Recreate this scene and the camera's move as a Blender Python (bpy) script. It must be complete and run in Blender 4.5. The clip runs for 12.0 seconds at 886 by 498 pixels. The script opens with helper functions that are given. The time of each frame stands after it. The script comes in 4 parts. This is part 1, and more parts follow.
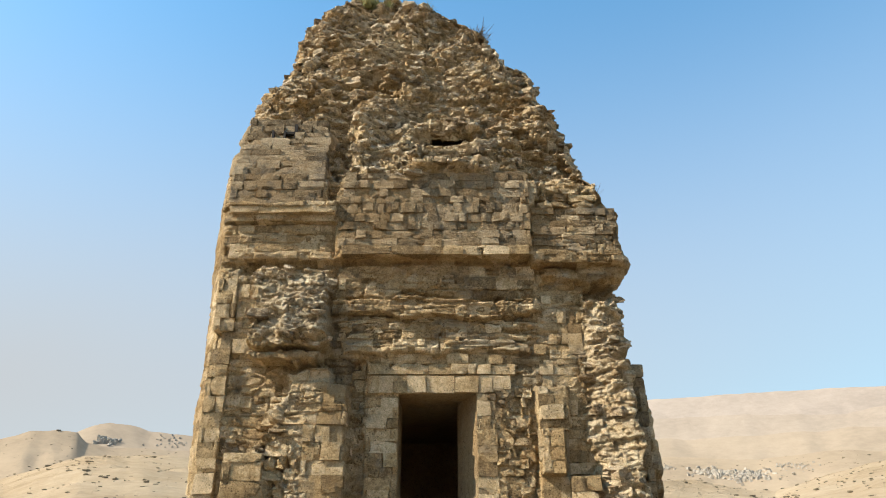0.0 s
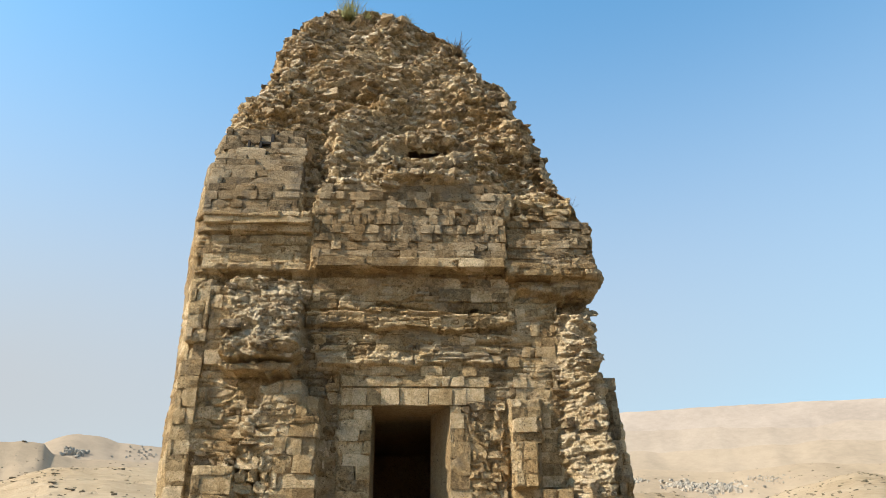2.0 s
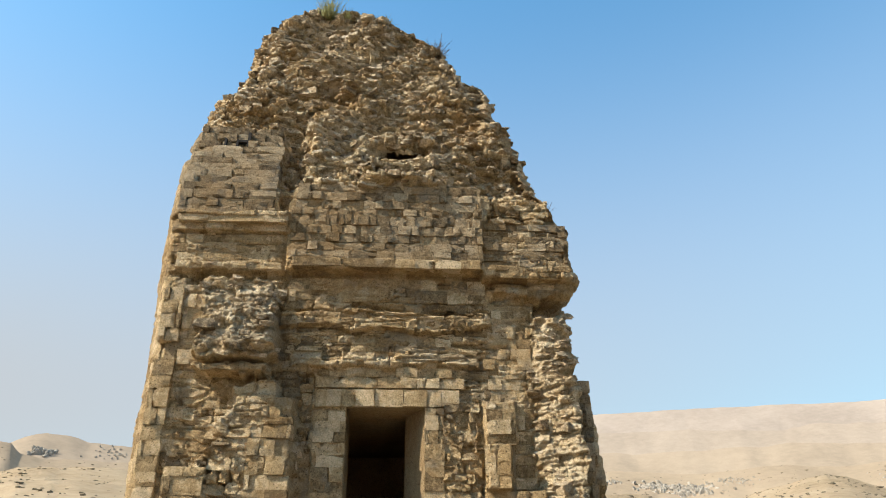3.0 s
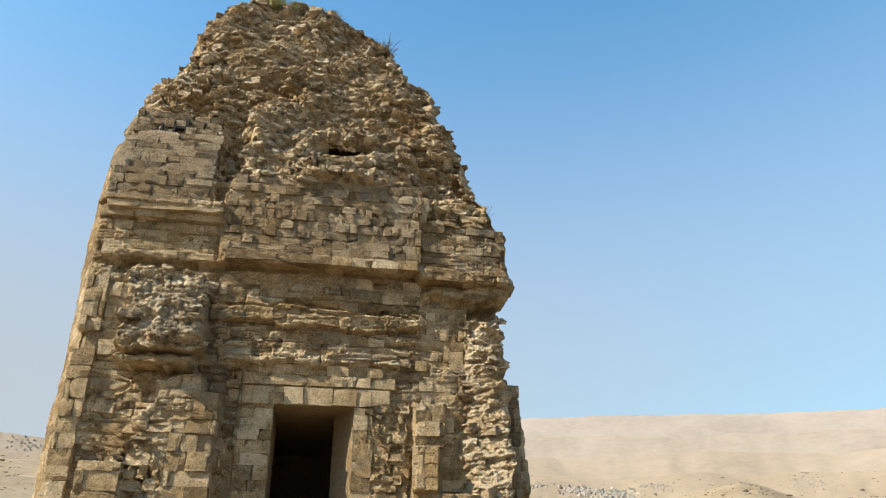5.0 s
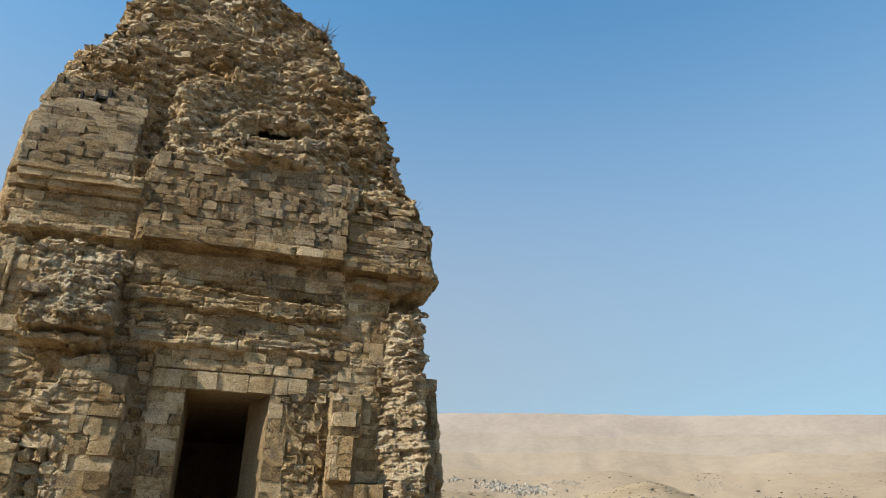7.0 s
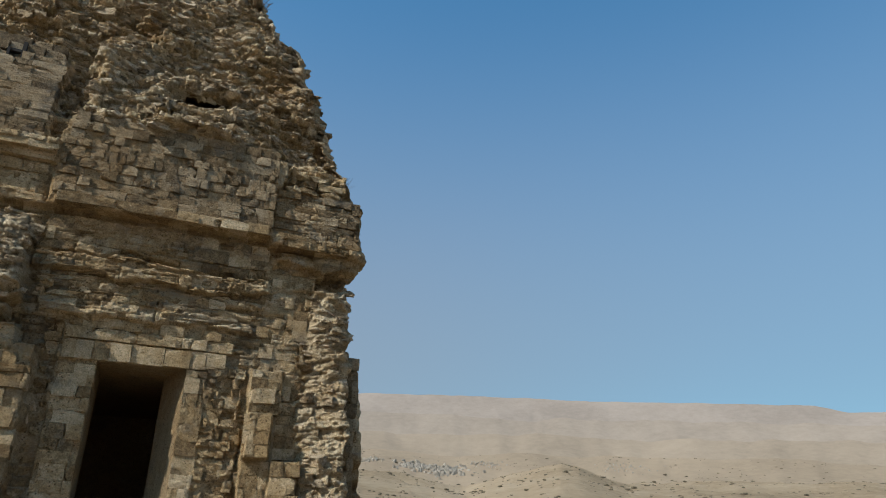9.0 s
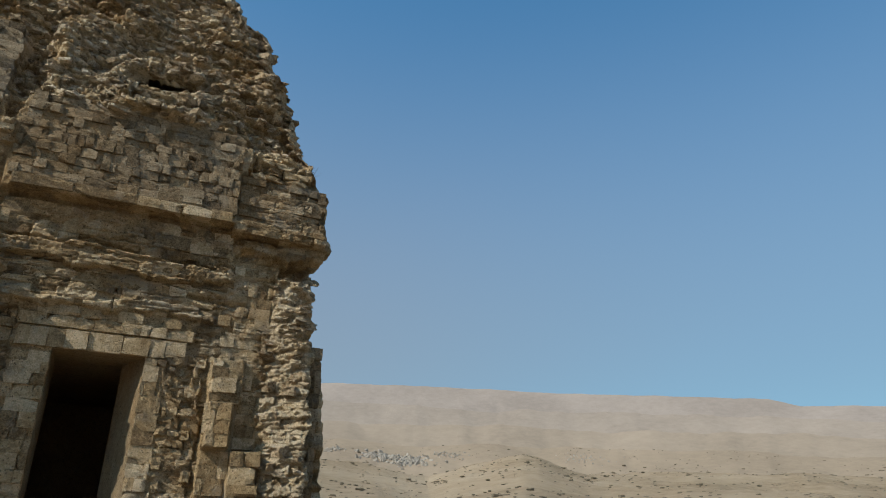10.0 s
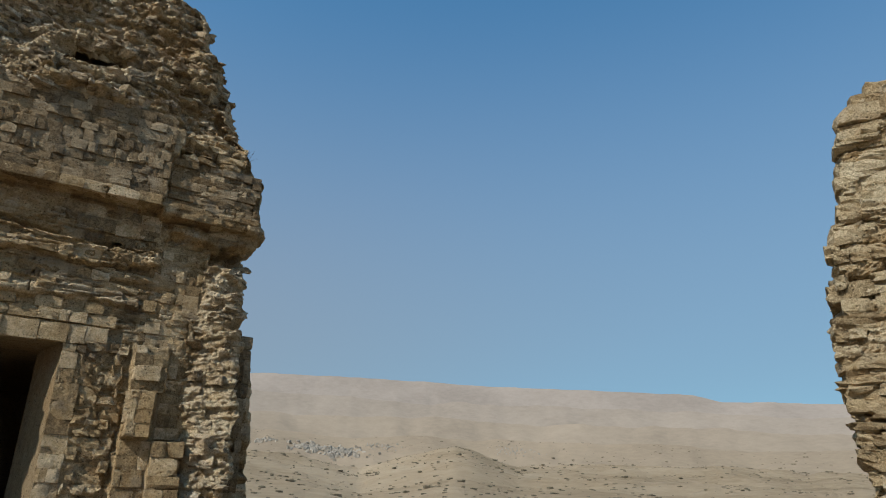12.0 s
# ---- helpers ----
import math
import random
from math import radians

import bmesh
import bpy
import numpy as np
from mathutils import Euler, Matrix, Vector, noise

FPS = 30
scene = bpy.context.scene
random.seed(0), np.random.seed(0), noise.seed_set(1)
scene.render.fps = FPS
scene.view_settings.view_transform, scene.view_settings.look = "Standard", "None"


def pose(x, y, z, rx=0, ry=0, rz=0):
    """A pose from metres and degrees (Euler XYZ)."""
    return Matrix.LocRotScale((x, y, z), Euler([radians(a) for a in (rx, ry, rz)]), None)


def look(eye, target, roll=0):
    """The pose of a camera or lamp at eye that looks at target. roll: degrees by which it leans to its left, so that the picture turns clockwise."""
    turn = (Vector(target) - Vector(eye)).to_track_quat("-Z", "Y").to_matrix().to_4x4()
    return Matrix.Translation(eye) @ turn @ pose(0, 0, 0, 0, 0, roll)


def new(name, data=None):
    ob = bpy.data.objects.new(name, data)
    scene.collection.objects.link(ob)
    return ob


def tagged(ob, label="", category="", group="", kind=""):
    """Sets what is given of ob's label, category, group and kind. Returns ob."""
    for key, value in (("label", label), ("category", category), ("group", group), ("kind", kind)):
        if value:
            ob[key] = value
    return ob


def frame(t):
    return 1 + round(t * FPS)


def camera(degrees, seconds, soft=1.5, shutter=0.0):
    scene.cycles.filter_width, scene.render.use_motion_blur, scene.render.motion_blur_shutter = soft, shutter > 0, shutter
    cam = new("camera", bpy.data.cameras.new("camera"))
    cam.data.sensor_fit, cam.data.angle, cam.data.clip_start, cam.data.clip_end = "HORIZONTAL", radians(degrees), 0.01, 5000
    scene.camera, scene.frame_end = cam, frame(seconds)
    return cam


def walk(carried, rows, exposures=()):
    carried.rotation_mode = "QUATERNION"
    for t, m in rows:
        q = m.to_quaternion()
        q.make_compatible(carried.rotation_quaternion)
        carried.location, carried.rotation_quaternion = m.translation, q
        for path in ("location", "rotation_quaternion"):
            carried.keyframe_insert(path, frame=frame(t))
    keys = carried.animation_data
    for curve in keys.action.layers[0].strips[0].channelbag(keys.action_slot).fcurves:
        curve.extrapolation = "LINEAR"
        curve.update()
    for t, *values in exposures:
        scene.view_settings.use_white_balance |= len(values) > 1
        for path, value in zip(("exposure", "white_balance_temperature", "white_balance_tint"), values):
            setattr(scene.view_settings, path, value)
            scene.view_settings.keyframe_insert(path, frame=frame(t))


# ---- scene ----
cam = camera(64.5, 12.0, soft=1.0)
ROWS = [
    (0, 0, 0, 1.6, 114, -0, 0),
    (0.5, 0.0053, -0.005, 1.6046, 114.318, 0.019, -0.335),
    (1, 0.0122, -0.0125, 1.6018, 114.603, 0.034, -0.746),
    (1.5, 0.0174, -0.0151, 1.6044, 114.799, 0.136, -1.329),
    (2, 0.0218, -0.0194, 1.6059, 114.916, 0.188, -1.98),
    (2.5, 0.0227, -0.0284, 1.6112, 114.968, 0.239, -2.96),
    (3, 0.0308, -0.0268, 1.6131, 114.995, 0.269, -3.957),
    (5, 0.0581, -0.0311, 1.6246, 115.018, -0.256, -9.605),
    (5.5, 0.0702, -0.0282, 1.6197, 115.038, -0.434, -11.337),
    (6, 0.0778, -0.0433, 1.6133, 114.964, -0.599, -12.948),
    (6.5, 0.089, -0.0494, 1.609, 114.814, -0.715, -14.485),
    (7, 0.1005, -0.0512, 1.6128, 114.551, -0.855, -16.173),
    (9, 0.1237, -0.0659, 1.6047, 113.17, -1.046, -22.455),
    (9.5, 0.126, -0.0719, 1.6037, 112.789, -0.986, -23.873),
    (10, 0.1364, -0.0634, 1.6085, 112.49, -0.98, -25.381),
    (10.5, 0.156, -0.0393, 1.608, 112.409, -0.899, -26.553),
    (11, 0.1673, -0.0349, 1.6093, 112.258, -0.829, -27.978),
    (11.5, 0.1758, -0.0372, 1.6106, 112.105, -0.796, -29.22),
    (12, 0.1865, -0.0412, 1.615, 111.954, -0.793, -30.649),
]
EXPOSURES = [(0.0, 1.05, 6850, 10), (3.0, 1.02, 6800, 10), (5.5, 0.9, 6650, 9.5), (7.0, 0.62, 6500, 9), (9.0, 0.16, 6080, 8), (12.0, 0.06, 6080, 8)]
walk(cam, [(t, pose(x, y, z, a, b, c)) for t, x, y, z, a, b, c in ROWS], EXPOSURES)

# ---- world and sun ----
SUN_FROM = Vector((-0.73, -0.205, 0.66)).normalized()
elevation = math.asin(SUN_FROM.z)
azimuth = math.atan2(SUN_FROM.x, SUN_FROM.y)
world = bpy.data.worlds.new("world")
scene.world = world
world.use_nodes = True
wn = world.node_tree
sky = wn.nodes.new("ShaderNodeTexSky")
sky.sky_type = 'NISHITA'
sky.sun_disc = False
sky.sun_elevation = elevation
sky.sun_rotation = azimuth
sky.altitude = 800
sky.air_density = 1.0
sky.dust_density = 1.2
sky.ozone_density = 1.0
bg = wn.nodes["Background"]
# clear blue overhead, dusty haze towards the horizon
tint = wn.nodes.new("ShaderNodeMix")
tint.data_type, tint.blend_type = 'RGBA', 'MULTIPLY'
tint.inputs[0].default_value = 1.0
tint.inputs[7].default_value = (0.54, 1.02, 1.1, 1)
wn.links.new(sky.outputs[0], tint.inputs[6])
coord = wn.nodes.new("ShaderNodeTexCoord")
split = wn.nodes.new("ShaderNodeSeparateXYZ")
wn.links.new(coord.outputs["Generated"], split.inputs[0])
rise = wn.nodes.new("ShaderNodeMapRange")
rise.interpolation_type = 'SMOOTHSTEP'
for k, v in ((1, 0.17), (2, 0.76), (3, 0.96), (4, 0.0)):
    rise.inputs[k].default_value = v
wn.links.new(split.outputs[2], rise.inputs[0])
haze = wn.nodes.new("ShaderNodeMix")
haze.data_type = 'RGBA'
# the dust shines most on the sun's side
toward = wn.nodes.new("ShaderNodeVectorMath")
toward.operation = 'DOT_PRODUCT'
toward.inputs[1].default_value = tuple(SUN_FROM)
wn.links.new(coord.outputs["Generated"], toward.inputs[0])
glow = wn.nodes.new("ShaderNodeMapRange")
for k, v in ((1, -0.5), (2, 0.35), (3, 0.74), (4, 1.0)):
    glow.inputs[k].default_value = v
wn.links.new(toward.outputs["Value"], glow.inputs[0])
dust = wn.nodes.new("ShaderNodeMix")
dust.data_type = 'RGBA'
dust.inputs[6].default_value = (1.66, 1.95, 2.13, 1)
dust.inputs[7].default_value = (1.88, 1.97, 2.1, 1)
side_of = wn.nodes.new("ShaderNodeMapRange")
for k, v in ((1, -0.55), (2, -0.15), (3, 0.0), (4, 1.0)):
    side_of.inputs[k].default_value = v
wn.links.new(toward.outputs["Value"], side_of.inputs[0])
wn.links.new(side_of.outputs[0], dust.inputs[0])
wn.links.new(dust.outputs[2], haze.inputs[7])
thick = wn.nodes.new("ShaderNodeMath")
thick.operation = 'MULTIPLY'
wn.links.new(rise.outputs[0], thick.inputs[0])
wn.links.new(glow.outputs[0], thick.inputs[1])
wn.links.new(thick.outputs[0], haze.inputs[0])
wn.links.new(tint.outputs[2], haze.inputs[6])
wn.links.new(haze.outputs[2], bg.inputs[0])
bg.inputs[1].default_value = 0.15

sun_data = bpy.data.lights.new("sun", 'SUN')
sun_data.energy = 4.0
sun_data.angle = radians(0.53)
sun_data.color = (1.0, 0.92, 0.79)
sun = new("sun", sun_data)
sun.matrix_world = look(SUN_FROM * 60, (0, 0, 0))


# ---- materials ----
def ramp(nt, stops):
    n = nt.nodes.new("ShaderNodeValToRGB")
    r = n.color_ramp
    while len(r.elements) < len(stops):
        r.elements.new(0.5)
    for e, (p, c) in zip(r.elements, stops):
        e.position, e.color = p, (*c, 1)
    return n


def tex(nt, kind, scale, detail=4.0, rough=0.6):
    n = nt.nodes.new("ShaderNodeTex" + kind)
    n.inputs["Scale"].default_value = scale
    if kind == "Noise":
        n.inputs["Detail"].default_value = detail
        n.inputs["Roughness"].default_value = rough
    return n


def mixc(nt, mode, fac, a, b):
    n = nt.nodes.new("ShaderNodeMix")
    n.data_type, n.blend_type = 'RGBA', mode
    for sock, v in ((n.inputs[0], fac), (n.inputs[6], a), (n.inputs[7], b)):
        if hasattr(v, "links"):
            nt.links.new(v, sock)
        elif isinstance(v, tuple):
            sock.default_value = (*v, 1)
        else:
            sock.default_value = v
    return n.outputs[2]


def mathn(nt, op, a, b=0.0):
    n = nt.nodes.new("ShaderNodeMath")
    n.operation = op
    for sock, v in ((n.inputs[0], a), (n.inputs[1], b)):
        if hasattr(v, "links"):
            nt.links.new(v, sock)
        else:
            sock.default_value = v
    return n.outputs[0]


def stone_material(name, dark, mid, light, stain=0.5, white=0.25, by_object=False, pits=1.0, skin=False):
    m = bpy.data.materials.new(name)
    m.use_nodes = True
    nt = m.node_tree
    bsdf = nt.nodes["Principled BSDF"]
    bsdf.inputs["Roughness"].default_value = 0.93
    bsdf.inputs["Specular IOR Level"].default_value = 0.15
    geo = nt.nodes.new("ShaderNodeNewGeometry")
    info = nt.nodes.new("ShaderNodeObjectInfo")
    pos = geo.outputs["Position"]
    rnd = info.outputs["Random"] if by_object else geo.outputs["Random Per Island"]
    if skin:
        own = nt.nodes.new("ShaderNodeAttribute")
        own.attribute_name = "stone"
        rnd = own.outputs["Fac"]
    big = tex(nt, "Noise", 0.9, 5, 0.6)
    fine = tex(nt, "Noise", 12.0, 10, 0.78)
    grit = tex(nt, "Noise", 48.0, 5, 0.75)
    patch = tex(nt, "Noise", 2.3, 6, 0.65)
    pit = tex(nt, "Voronoi", 26.0)
    for n in (big, fine, grit, patch, pit):
        nt.links.new(pos, n.inputs["Vector"])
    tone = mathn(nt, 'ADD', mathn(nt, 'MULTIPLY', fine.outputs[0], 0.72), mathn(nt, 'MULTIPLY', rnd, 0.3))
    base = ramp(nt, [(0.34, dark), (0.5, mid), (0.68, light)])
    nt.links.new(tone, base.inputs[0])
    # ochre and grey patches of weathering
    ochre = ramp(nt, [(0.42, (0, 0, 0)), (0.62, (1, 1, 1))])
    nt.links.new(big.outputs[0], ochre.inputs[0])
    c = mixc(nt, 'MIX', mathn(nt, 'MULTIPLY', ochre.outputs[0], 0.4), base.outputs[0], (0.36, 0.22, 0.09))
    grey = ramp(nt, [(0.55, (0, 0, 0)), (0.68, (1, 1, 1))])
    nt.links.new(patch.outputs[0], grey.inputs[0])
    c = mixc(nt, 'MIX', mathn(nt, 'MULTIPLY', grey.outputs[0], stain), c, (0.15, 0.135, 0.115))
    pale = ramp(nt, [(0.30, (1, 1, 1)), (0.40, (0, 0, 0))])
    nt.links.new(patch.outputs[0], pale.inputs[0])
    c = mixc(nt, 'MIX', mathn(nt, 'MULTIPLY', pale.outputs[0], white), c, (0.58, 0.52, 0.42))
    if skin:
        for name_, colour, most in (("lime", (0.78, 0.665, 0.485), 0.8), ("lichen", (0.12, 0.105, 0.085), 0.7), ("rust", (0.34, 0.2, 0.085), 0.55)):
            own = nt.nodes.new("ShaderNodeAttribute")
            own.attribute_name = name_
            broken = ramp(nt, [(0.3, (0.15, 0.15, 0.15)), (0.62, (1, 1, 1))])
            spots = tex(nt, "Noise", 6.0 if name_ != "rust" else 2.5, 7, 0.7)
            nt.links.new(pos, spots.inputs["Vector"])
            nt.links.new(spots.outputs[0], broken.inputs[0])
            broken.color_ramp.elements[1].position = 0.55
            c = mixc(nt, 'MIX', mathn(nt, 'MULTIPLY', mathn(nt, 'MULTIPLY', own.outputs["Fac"], most), broken.outputs[0]), c, colour)
    # sandy grain
    sand = ramp(nt, [(0.36, (0.66, 0.64, 0.6)), (0.62, (1.2, 1.2, 1.2))])
    nt.links.new(grit.outputs[0], sand.inputs[0])
    c = mixc(nt, 'MULTIPLY', 0.5, c, sand.outputs[0])
    pock = ramp(nt, [(0.1, (0.22, 0.2, 0.17)), (0.3, (1, 1, 1))])
    nt.links.new(pit.outputs["Distance"], pock.inputs[0])
    rare = ramp(nt, [(0.4, (0, 0, 0)), (0.55, (1, 1, 1))])
    spread = tex(nt, "Noise", 5.0, 4, 0.6)
    nt.links.new(pos, spread.inputs["Vector"])
    nt.links.new(spread.outputs[0], rare.inputs[0])
    c = mixc(nt, 'MULTIPLY', mathn(nt, 'MULTIPLY', rare.outputs[0], 0.85 * pits), c, pock.outputs[0])
    nt.links.new(c, bsdf.inputs["Base Color"])
    h = mathn(nt, 'ADD', mathn(nt, 'MULTIPLY', fine.outputs[0], 1.0), mathn(nt, 'MULTIPLY', grit.outputs[0], 0.5))
    h = mathn(nt, 'ADD', h, mathn(nt, 'MULTIPLY', pock.outputs[0], 0.35 * pits))
    bump = nt.nodes.new("ShaderNodeBump")
    bump.inputs["Strength"].default_value = 0.9
    bump.inputs["Distance"].default_value = 0.06
    nt.links.new(h, bump.inputs["Height"])
    nt.links.new(bump.outputs[0], bsdf.inputs["Normal"])
    return m


DARK, MID, LIGHT = (0.2, 0.138, 0.075), (0.52, 0.375, 0.205), (0.76, 0.605, 0.4)
MASONRY = stone_material("limestone_masonry", DARK, MID, LIGHT)
BLOCK = stone_material("limestone_block", DARK, MID, LIGHT, by_object=True)
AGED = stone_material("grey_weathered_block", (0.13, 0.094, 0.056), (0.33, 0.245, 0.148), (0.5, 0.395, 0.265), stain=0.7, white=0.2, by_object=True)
RUBBLE = stone_material("rubble_core_stone", (0.19, 0.145, 0.095), (0.54, 0.425, 0.285), (0.78, 0.66, 0.5), stain=0.5, white=0.55)
RUBBLE_STONE = stone_material("rubble_stone", (0.19, 0.145, 0.095), (0.54, 0.425, 0.285), (0.78, 0.66, 0.5), stain=0.5, white=0.55, by_object=True)
SKIN = stone_material("weathered_masonry", DARK, MID, LIGHT, stain=0.55, white=0.42, skin=True)
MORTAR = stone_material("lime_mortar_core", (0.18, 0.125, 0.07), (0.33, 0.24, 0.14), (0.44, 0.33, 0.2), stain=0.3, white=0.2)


def plain(name, colour, rough=0.9, scale=6.0, spread=0.35):
    m = bpy.data.materials.new(name)
    m.use_nodes = True
    nt = m.node_tree
    bsdf = nt.nodes["Principled BSDF"]
    bsdf.inputs["Roughness"].default_value = rough
    bsdf.inputs["Specular IOR Level"].default_value = 0.15
    geo = nt.nodes.new("ShaderNodeNewGeometry")
    n = tex(nt, "Noise", scale, 6, 0.65)
    nt.links.new(geo.outputs["Position"], n.inputs["Vector"])
    r = ramp(nt, [(0.25, tuple(v * (1 - spread) for v in colour)), (0.75, tuple(min(1, v * (1 + spread)) for v in colour))])
    nt.links.new(mathn(nt, 'ADD', mathn(nt, 'MULTIPLY', n.outputs[0], 0.75), mathn(nt, 'MULTIPLY', geo.outputs["Random Per Island"], 0.25)), r.inputs[0])
    nt.links.new(r.outputs[0], bsdf.inputs["Base Color"])
    return m


DRY_GRASS = plain("dry_grass", (0.3, 0.29, 0.13), 0.8, 8)
TWIG = plain("dry_twig", (0.2, 0.155, 0.1), 0.9, 20)
SCRUB = plain("dark_scrub", (0.16, 0.13, 0.09), 0.95, 0.3)
CRAG = plain("grey_rock_crag", (0.33, 0.29, 0.24), 0.95, 0.08, 0.2)


def earth_material(name, a, b, c, scale, glow=0.0, relief=0.7):
    m = bpy.data.materials.new(name)
    m.use_nodes = True
    nt = m.node_tree
    bsdf = nt.nodes["Principled BSDF"]
    bsdf.inputs["Roughness"].default_value = 1.0
    bsdf.inputs["Specular IOR Level"].default_value = 0.0
    geo = nt.nodes.new("ShaderNodeNewGeometry")
    n1 = tex(nt, "Noise", scale, 8, 0.6)
    n2 = tex(nt, "Noise", scale * 14, 8, 0.7)
    for n in (n1, n2):
        nt.links.new(geo.outputs["Position"], n.inputs["Vector"])
    r = ramp(nt, [(0.36, a), (0.5, b), (0.64, c)])
    nt.links.new(mathn(nt, 'ADD', mathn(nt, 'MULTIPLY', n1.outputs[0], 0.6), mathn(nt, 'MULTIPLY', n2.outputs[0], 0.4)), r.inputs[0])
    nt.links.new(r.outputs[0], bsdf.inputs["Base Color"])
    n3 = tex(nt, "Noise", scale * 45, 8, 0.75)
    nt.links.new(geo.outputs["Position"], n3.inputs["Vector"])
    bump = nt.nodes.new("ShaderNodeBump")
    bump.inputs["Strength"].default_value = relief
    bump.inputs["Distance"].default_value = 0.025 / scale
    nt.links.new(mathn(nt, 'ADD', n2.outputs[0], mathn(nt, 'MULTIPLY', n3.outputs[0], 0.35)), bump.inputs["Height"])
    nt.links.new(bump.outputs[0], bsdf.inputs["Normal"])
    # emission makes the far ranges glow, standing in for bright air before them
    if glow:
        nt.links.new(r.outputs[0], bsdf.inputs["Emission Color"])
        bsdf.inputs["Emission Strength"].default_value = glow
    return m


EARTH = earth_material("dry_tan_earth", (0.255, 0.187, 0.116), (0.35, 0.263, 0.171), (0.425, 0.33, 0.225), 0.009)
# each range further off has more bright haze painted into its colour and emission
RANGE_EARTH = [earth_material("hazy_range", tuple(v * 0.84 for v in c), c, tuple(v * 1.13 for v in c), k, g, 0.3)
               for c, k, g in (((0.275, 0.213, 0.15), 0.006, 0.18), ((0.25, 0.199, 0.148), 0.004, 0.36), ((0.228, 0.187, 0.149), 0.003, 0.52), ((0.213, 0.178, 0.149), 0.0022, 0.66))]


# ---- mesh helpers ----
def part(name, bm, material, parent, label=""):
    me = bpy.data.meshes.new(name)
    bm.to_mesh(me)
    bm.free()
    me.materials.append(material)
    ob = new(name, me)
    ob.parent = parent
    if label:
        ob["label"] = label
    return ob


def mesh_of(name, verts, faces, material):
    me = bpy.data.meshes.new(name)
    me.from_pydata(verts if isinstance(verts, list) else verts.tolist(), [], faces if isinstance(faces, list) else faces.tolist())
    me.update()
    me.materials.append(material)
    return me


def smooth(me):
    me.polygons.foreach_set("use_smooth", [True] * len(me.polygons))


def lerp(table, v):
    return float(np.interp(v, [a for a, _ in table], [b for _, b in table]))


rng = np.random.default_rng(7)


def stone_shape(k, n=2, round_=0.35, rough=0.13, chops=0, deep=(0.3, 0.45)):
    """A rough block within a unit cube, its faces cut n by n, chipped by some planes."""
    r = np.random.default_rng(100 + k)
    ids, verts, faces = {}, [], []
    seed = Vector(r.uniform(-50, 50, 3).tolist())

    def vid(p):
        if p not in ids:
            ids[p] = len(verts)
            v = np.array(p, float) * 2 / n - 1
            ball = v / np.linalg.norm(v)
            v = v * (1 - round_ * 0.35) + ball * round_ * 0.45
            verts.append(v * 0.5)
        return ids[p]
    for axis in range(3):
        for s in (0, n):
            for i in range(n):
                for j in range(n):
                    quad = []
                    for di, dj in ((0, 0), (1, 0), (1, 1), (0, 1)):
                        p = [0, 0, 0]
                        p[axis], p[(axis + 1) % 3], p[(axis + 2) % 3] = s, i + di, j + dj
                        quad.append(vid(tuple(p)))
                    faces.append(quad if s > 0 else quad[::-1])
    v = np.array(verts)
    for _ in range(chops):
        d = r.normal(0, 1, 3) * (1.0, 1.3, 0.7)
        d /= np.linalg.norm(d)
        over = v @ d - r.uniform(*deep)
        v -= np.outer(np.maximum(over, 0), d)
    for i in range(len(v)):
        v[i] += np.array(noise.noise_vector(Vector((v[i] * 2.2).tolist()) + seed)) * rough * 0.6
        v[i] += np.array(noise.noise_vector(Vector((v[i] * 6.0).tolist()) + seed)) * rough * 0.35
    return v, np.array(faces)


BLOCKS = [stone_shape(k, 3, 0.05, 0.08, 4, (0.57, 0.74)) for k in range(24)]
LEDGES = [stone_shape(k + 240, 3, 0.1, 0.2, 4, (0.5, 0.66)) for k in range(30)]
SLABS = [stone_shape(k + 140, 3, 0.1, 0.3, 5, (0.34, 0.52)) for k in range(30)]
ASHLAR = [stone_shape(k + 40, 3, 0.12, 0.07, 1) for k in range(14)]


def turn(rx, ry, rz):
    return np.array(Euler((rx, ry, rz)).to_matrix())


class Pile:
    """Stones gathered into one mesh."""

    def __init__(self):
        self.v, self.f, self.n = [], [], 0

    def add(self, shape, size, rot, at):
        v, f = shape
        self.v.append((v * np.array(size)) @ rot.T + np.array(at))
        self.f.append(f + self.n)
        self.n += len(v)

    def build(self, name, material, parent, label="", kind="stuff"):
        me = mesh_of(name, np.concatenate(self.v), np.concatenate(self.f), material)
        ob = new(name, me)
        ob.parent = parent
        return tagged(ob, label, kind=kind)


# ---- ground and distance ----
RIDGE_NEAR = [(-180, 2), (-60, 3.5), (-40, 4.6), (-32, 5.0), (-31, 5.1), (-28, 6.3), (-26.3, 6.9), (-24.4, 7.1), (-21.7, 7.2), (-19, 7.1), (0, 6.5), (10, 6.2), (15.8, 5.8), (19.8, 5.5),
              (22.5, 5.0), (24.2, 4.7), (26.8, 5.6), (28.6, 6.1), (30.2, 6.6), (31.5, 6.75), (32.8, 6.5), (34.5, 5.8), (36.5, 5.2), (40, 5.1), (44, 5.3), (52, 4.9), (57, 4.2), (62, 4), (90, 3), (180, 2)]


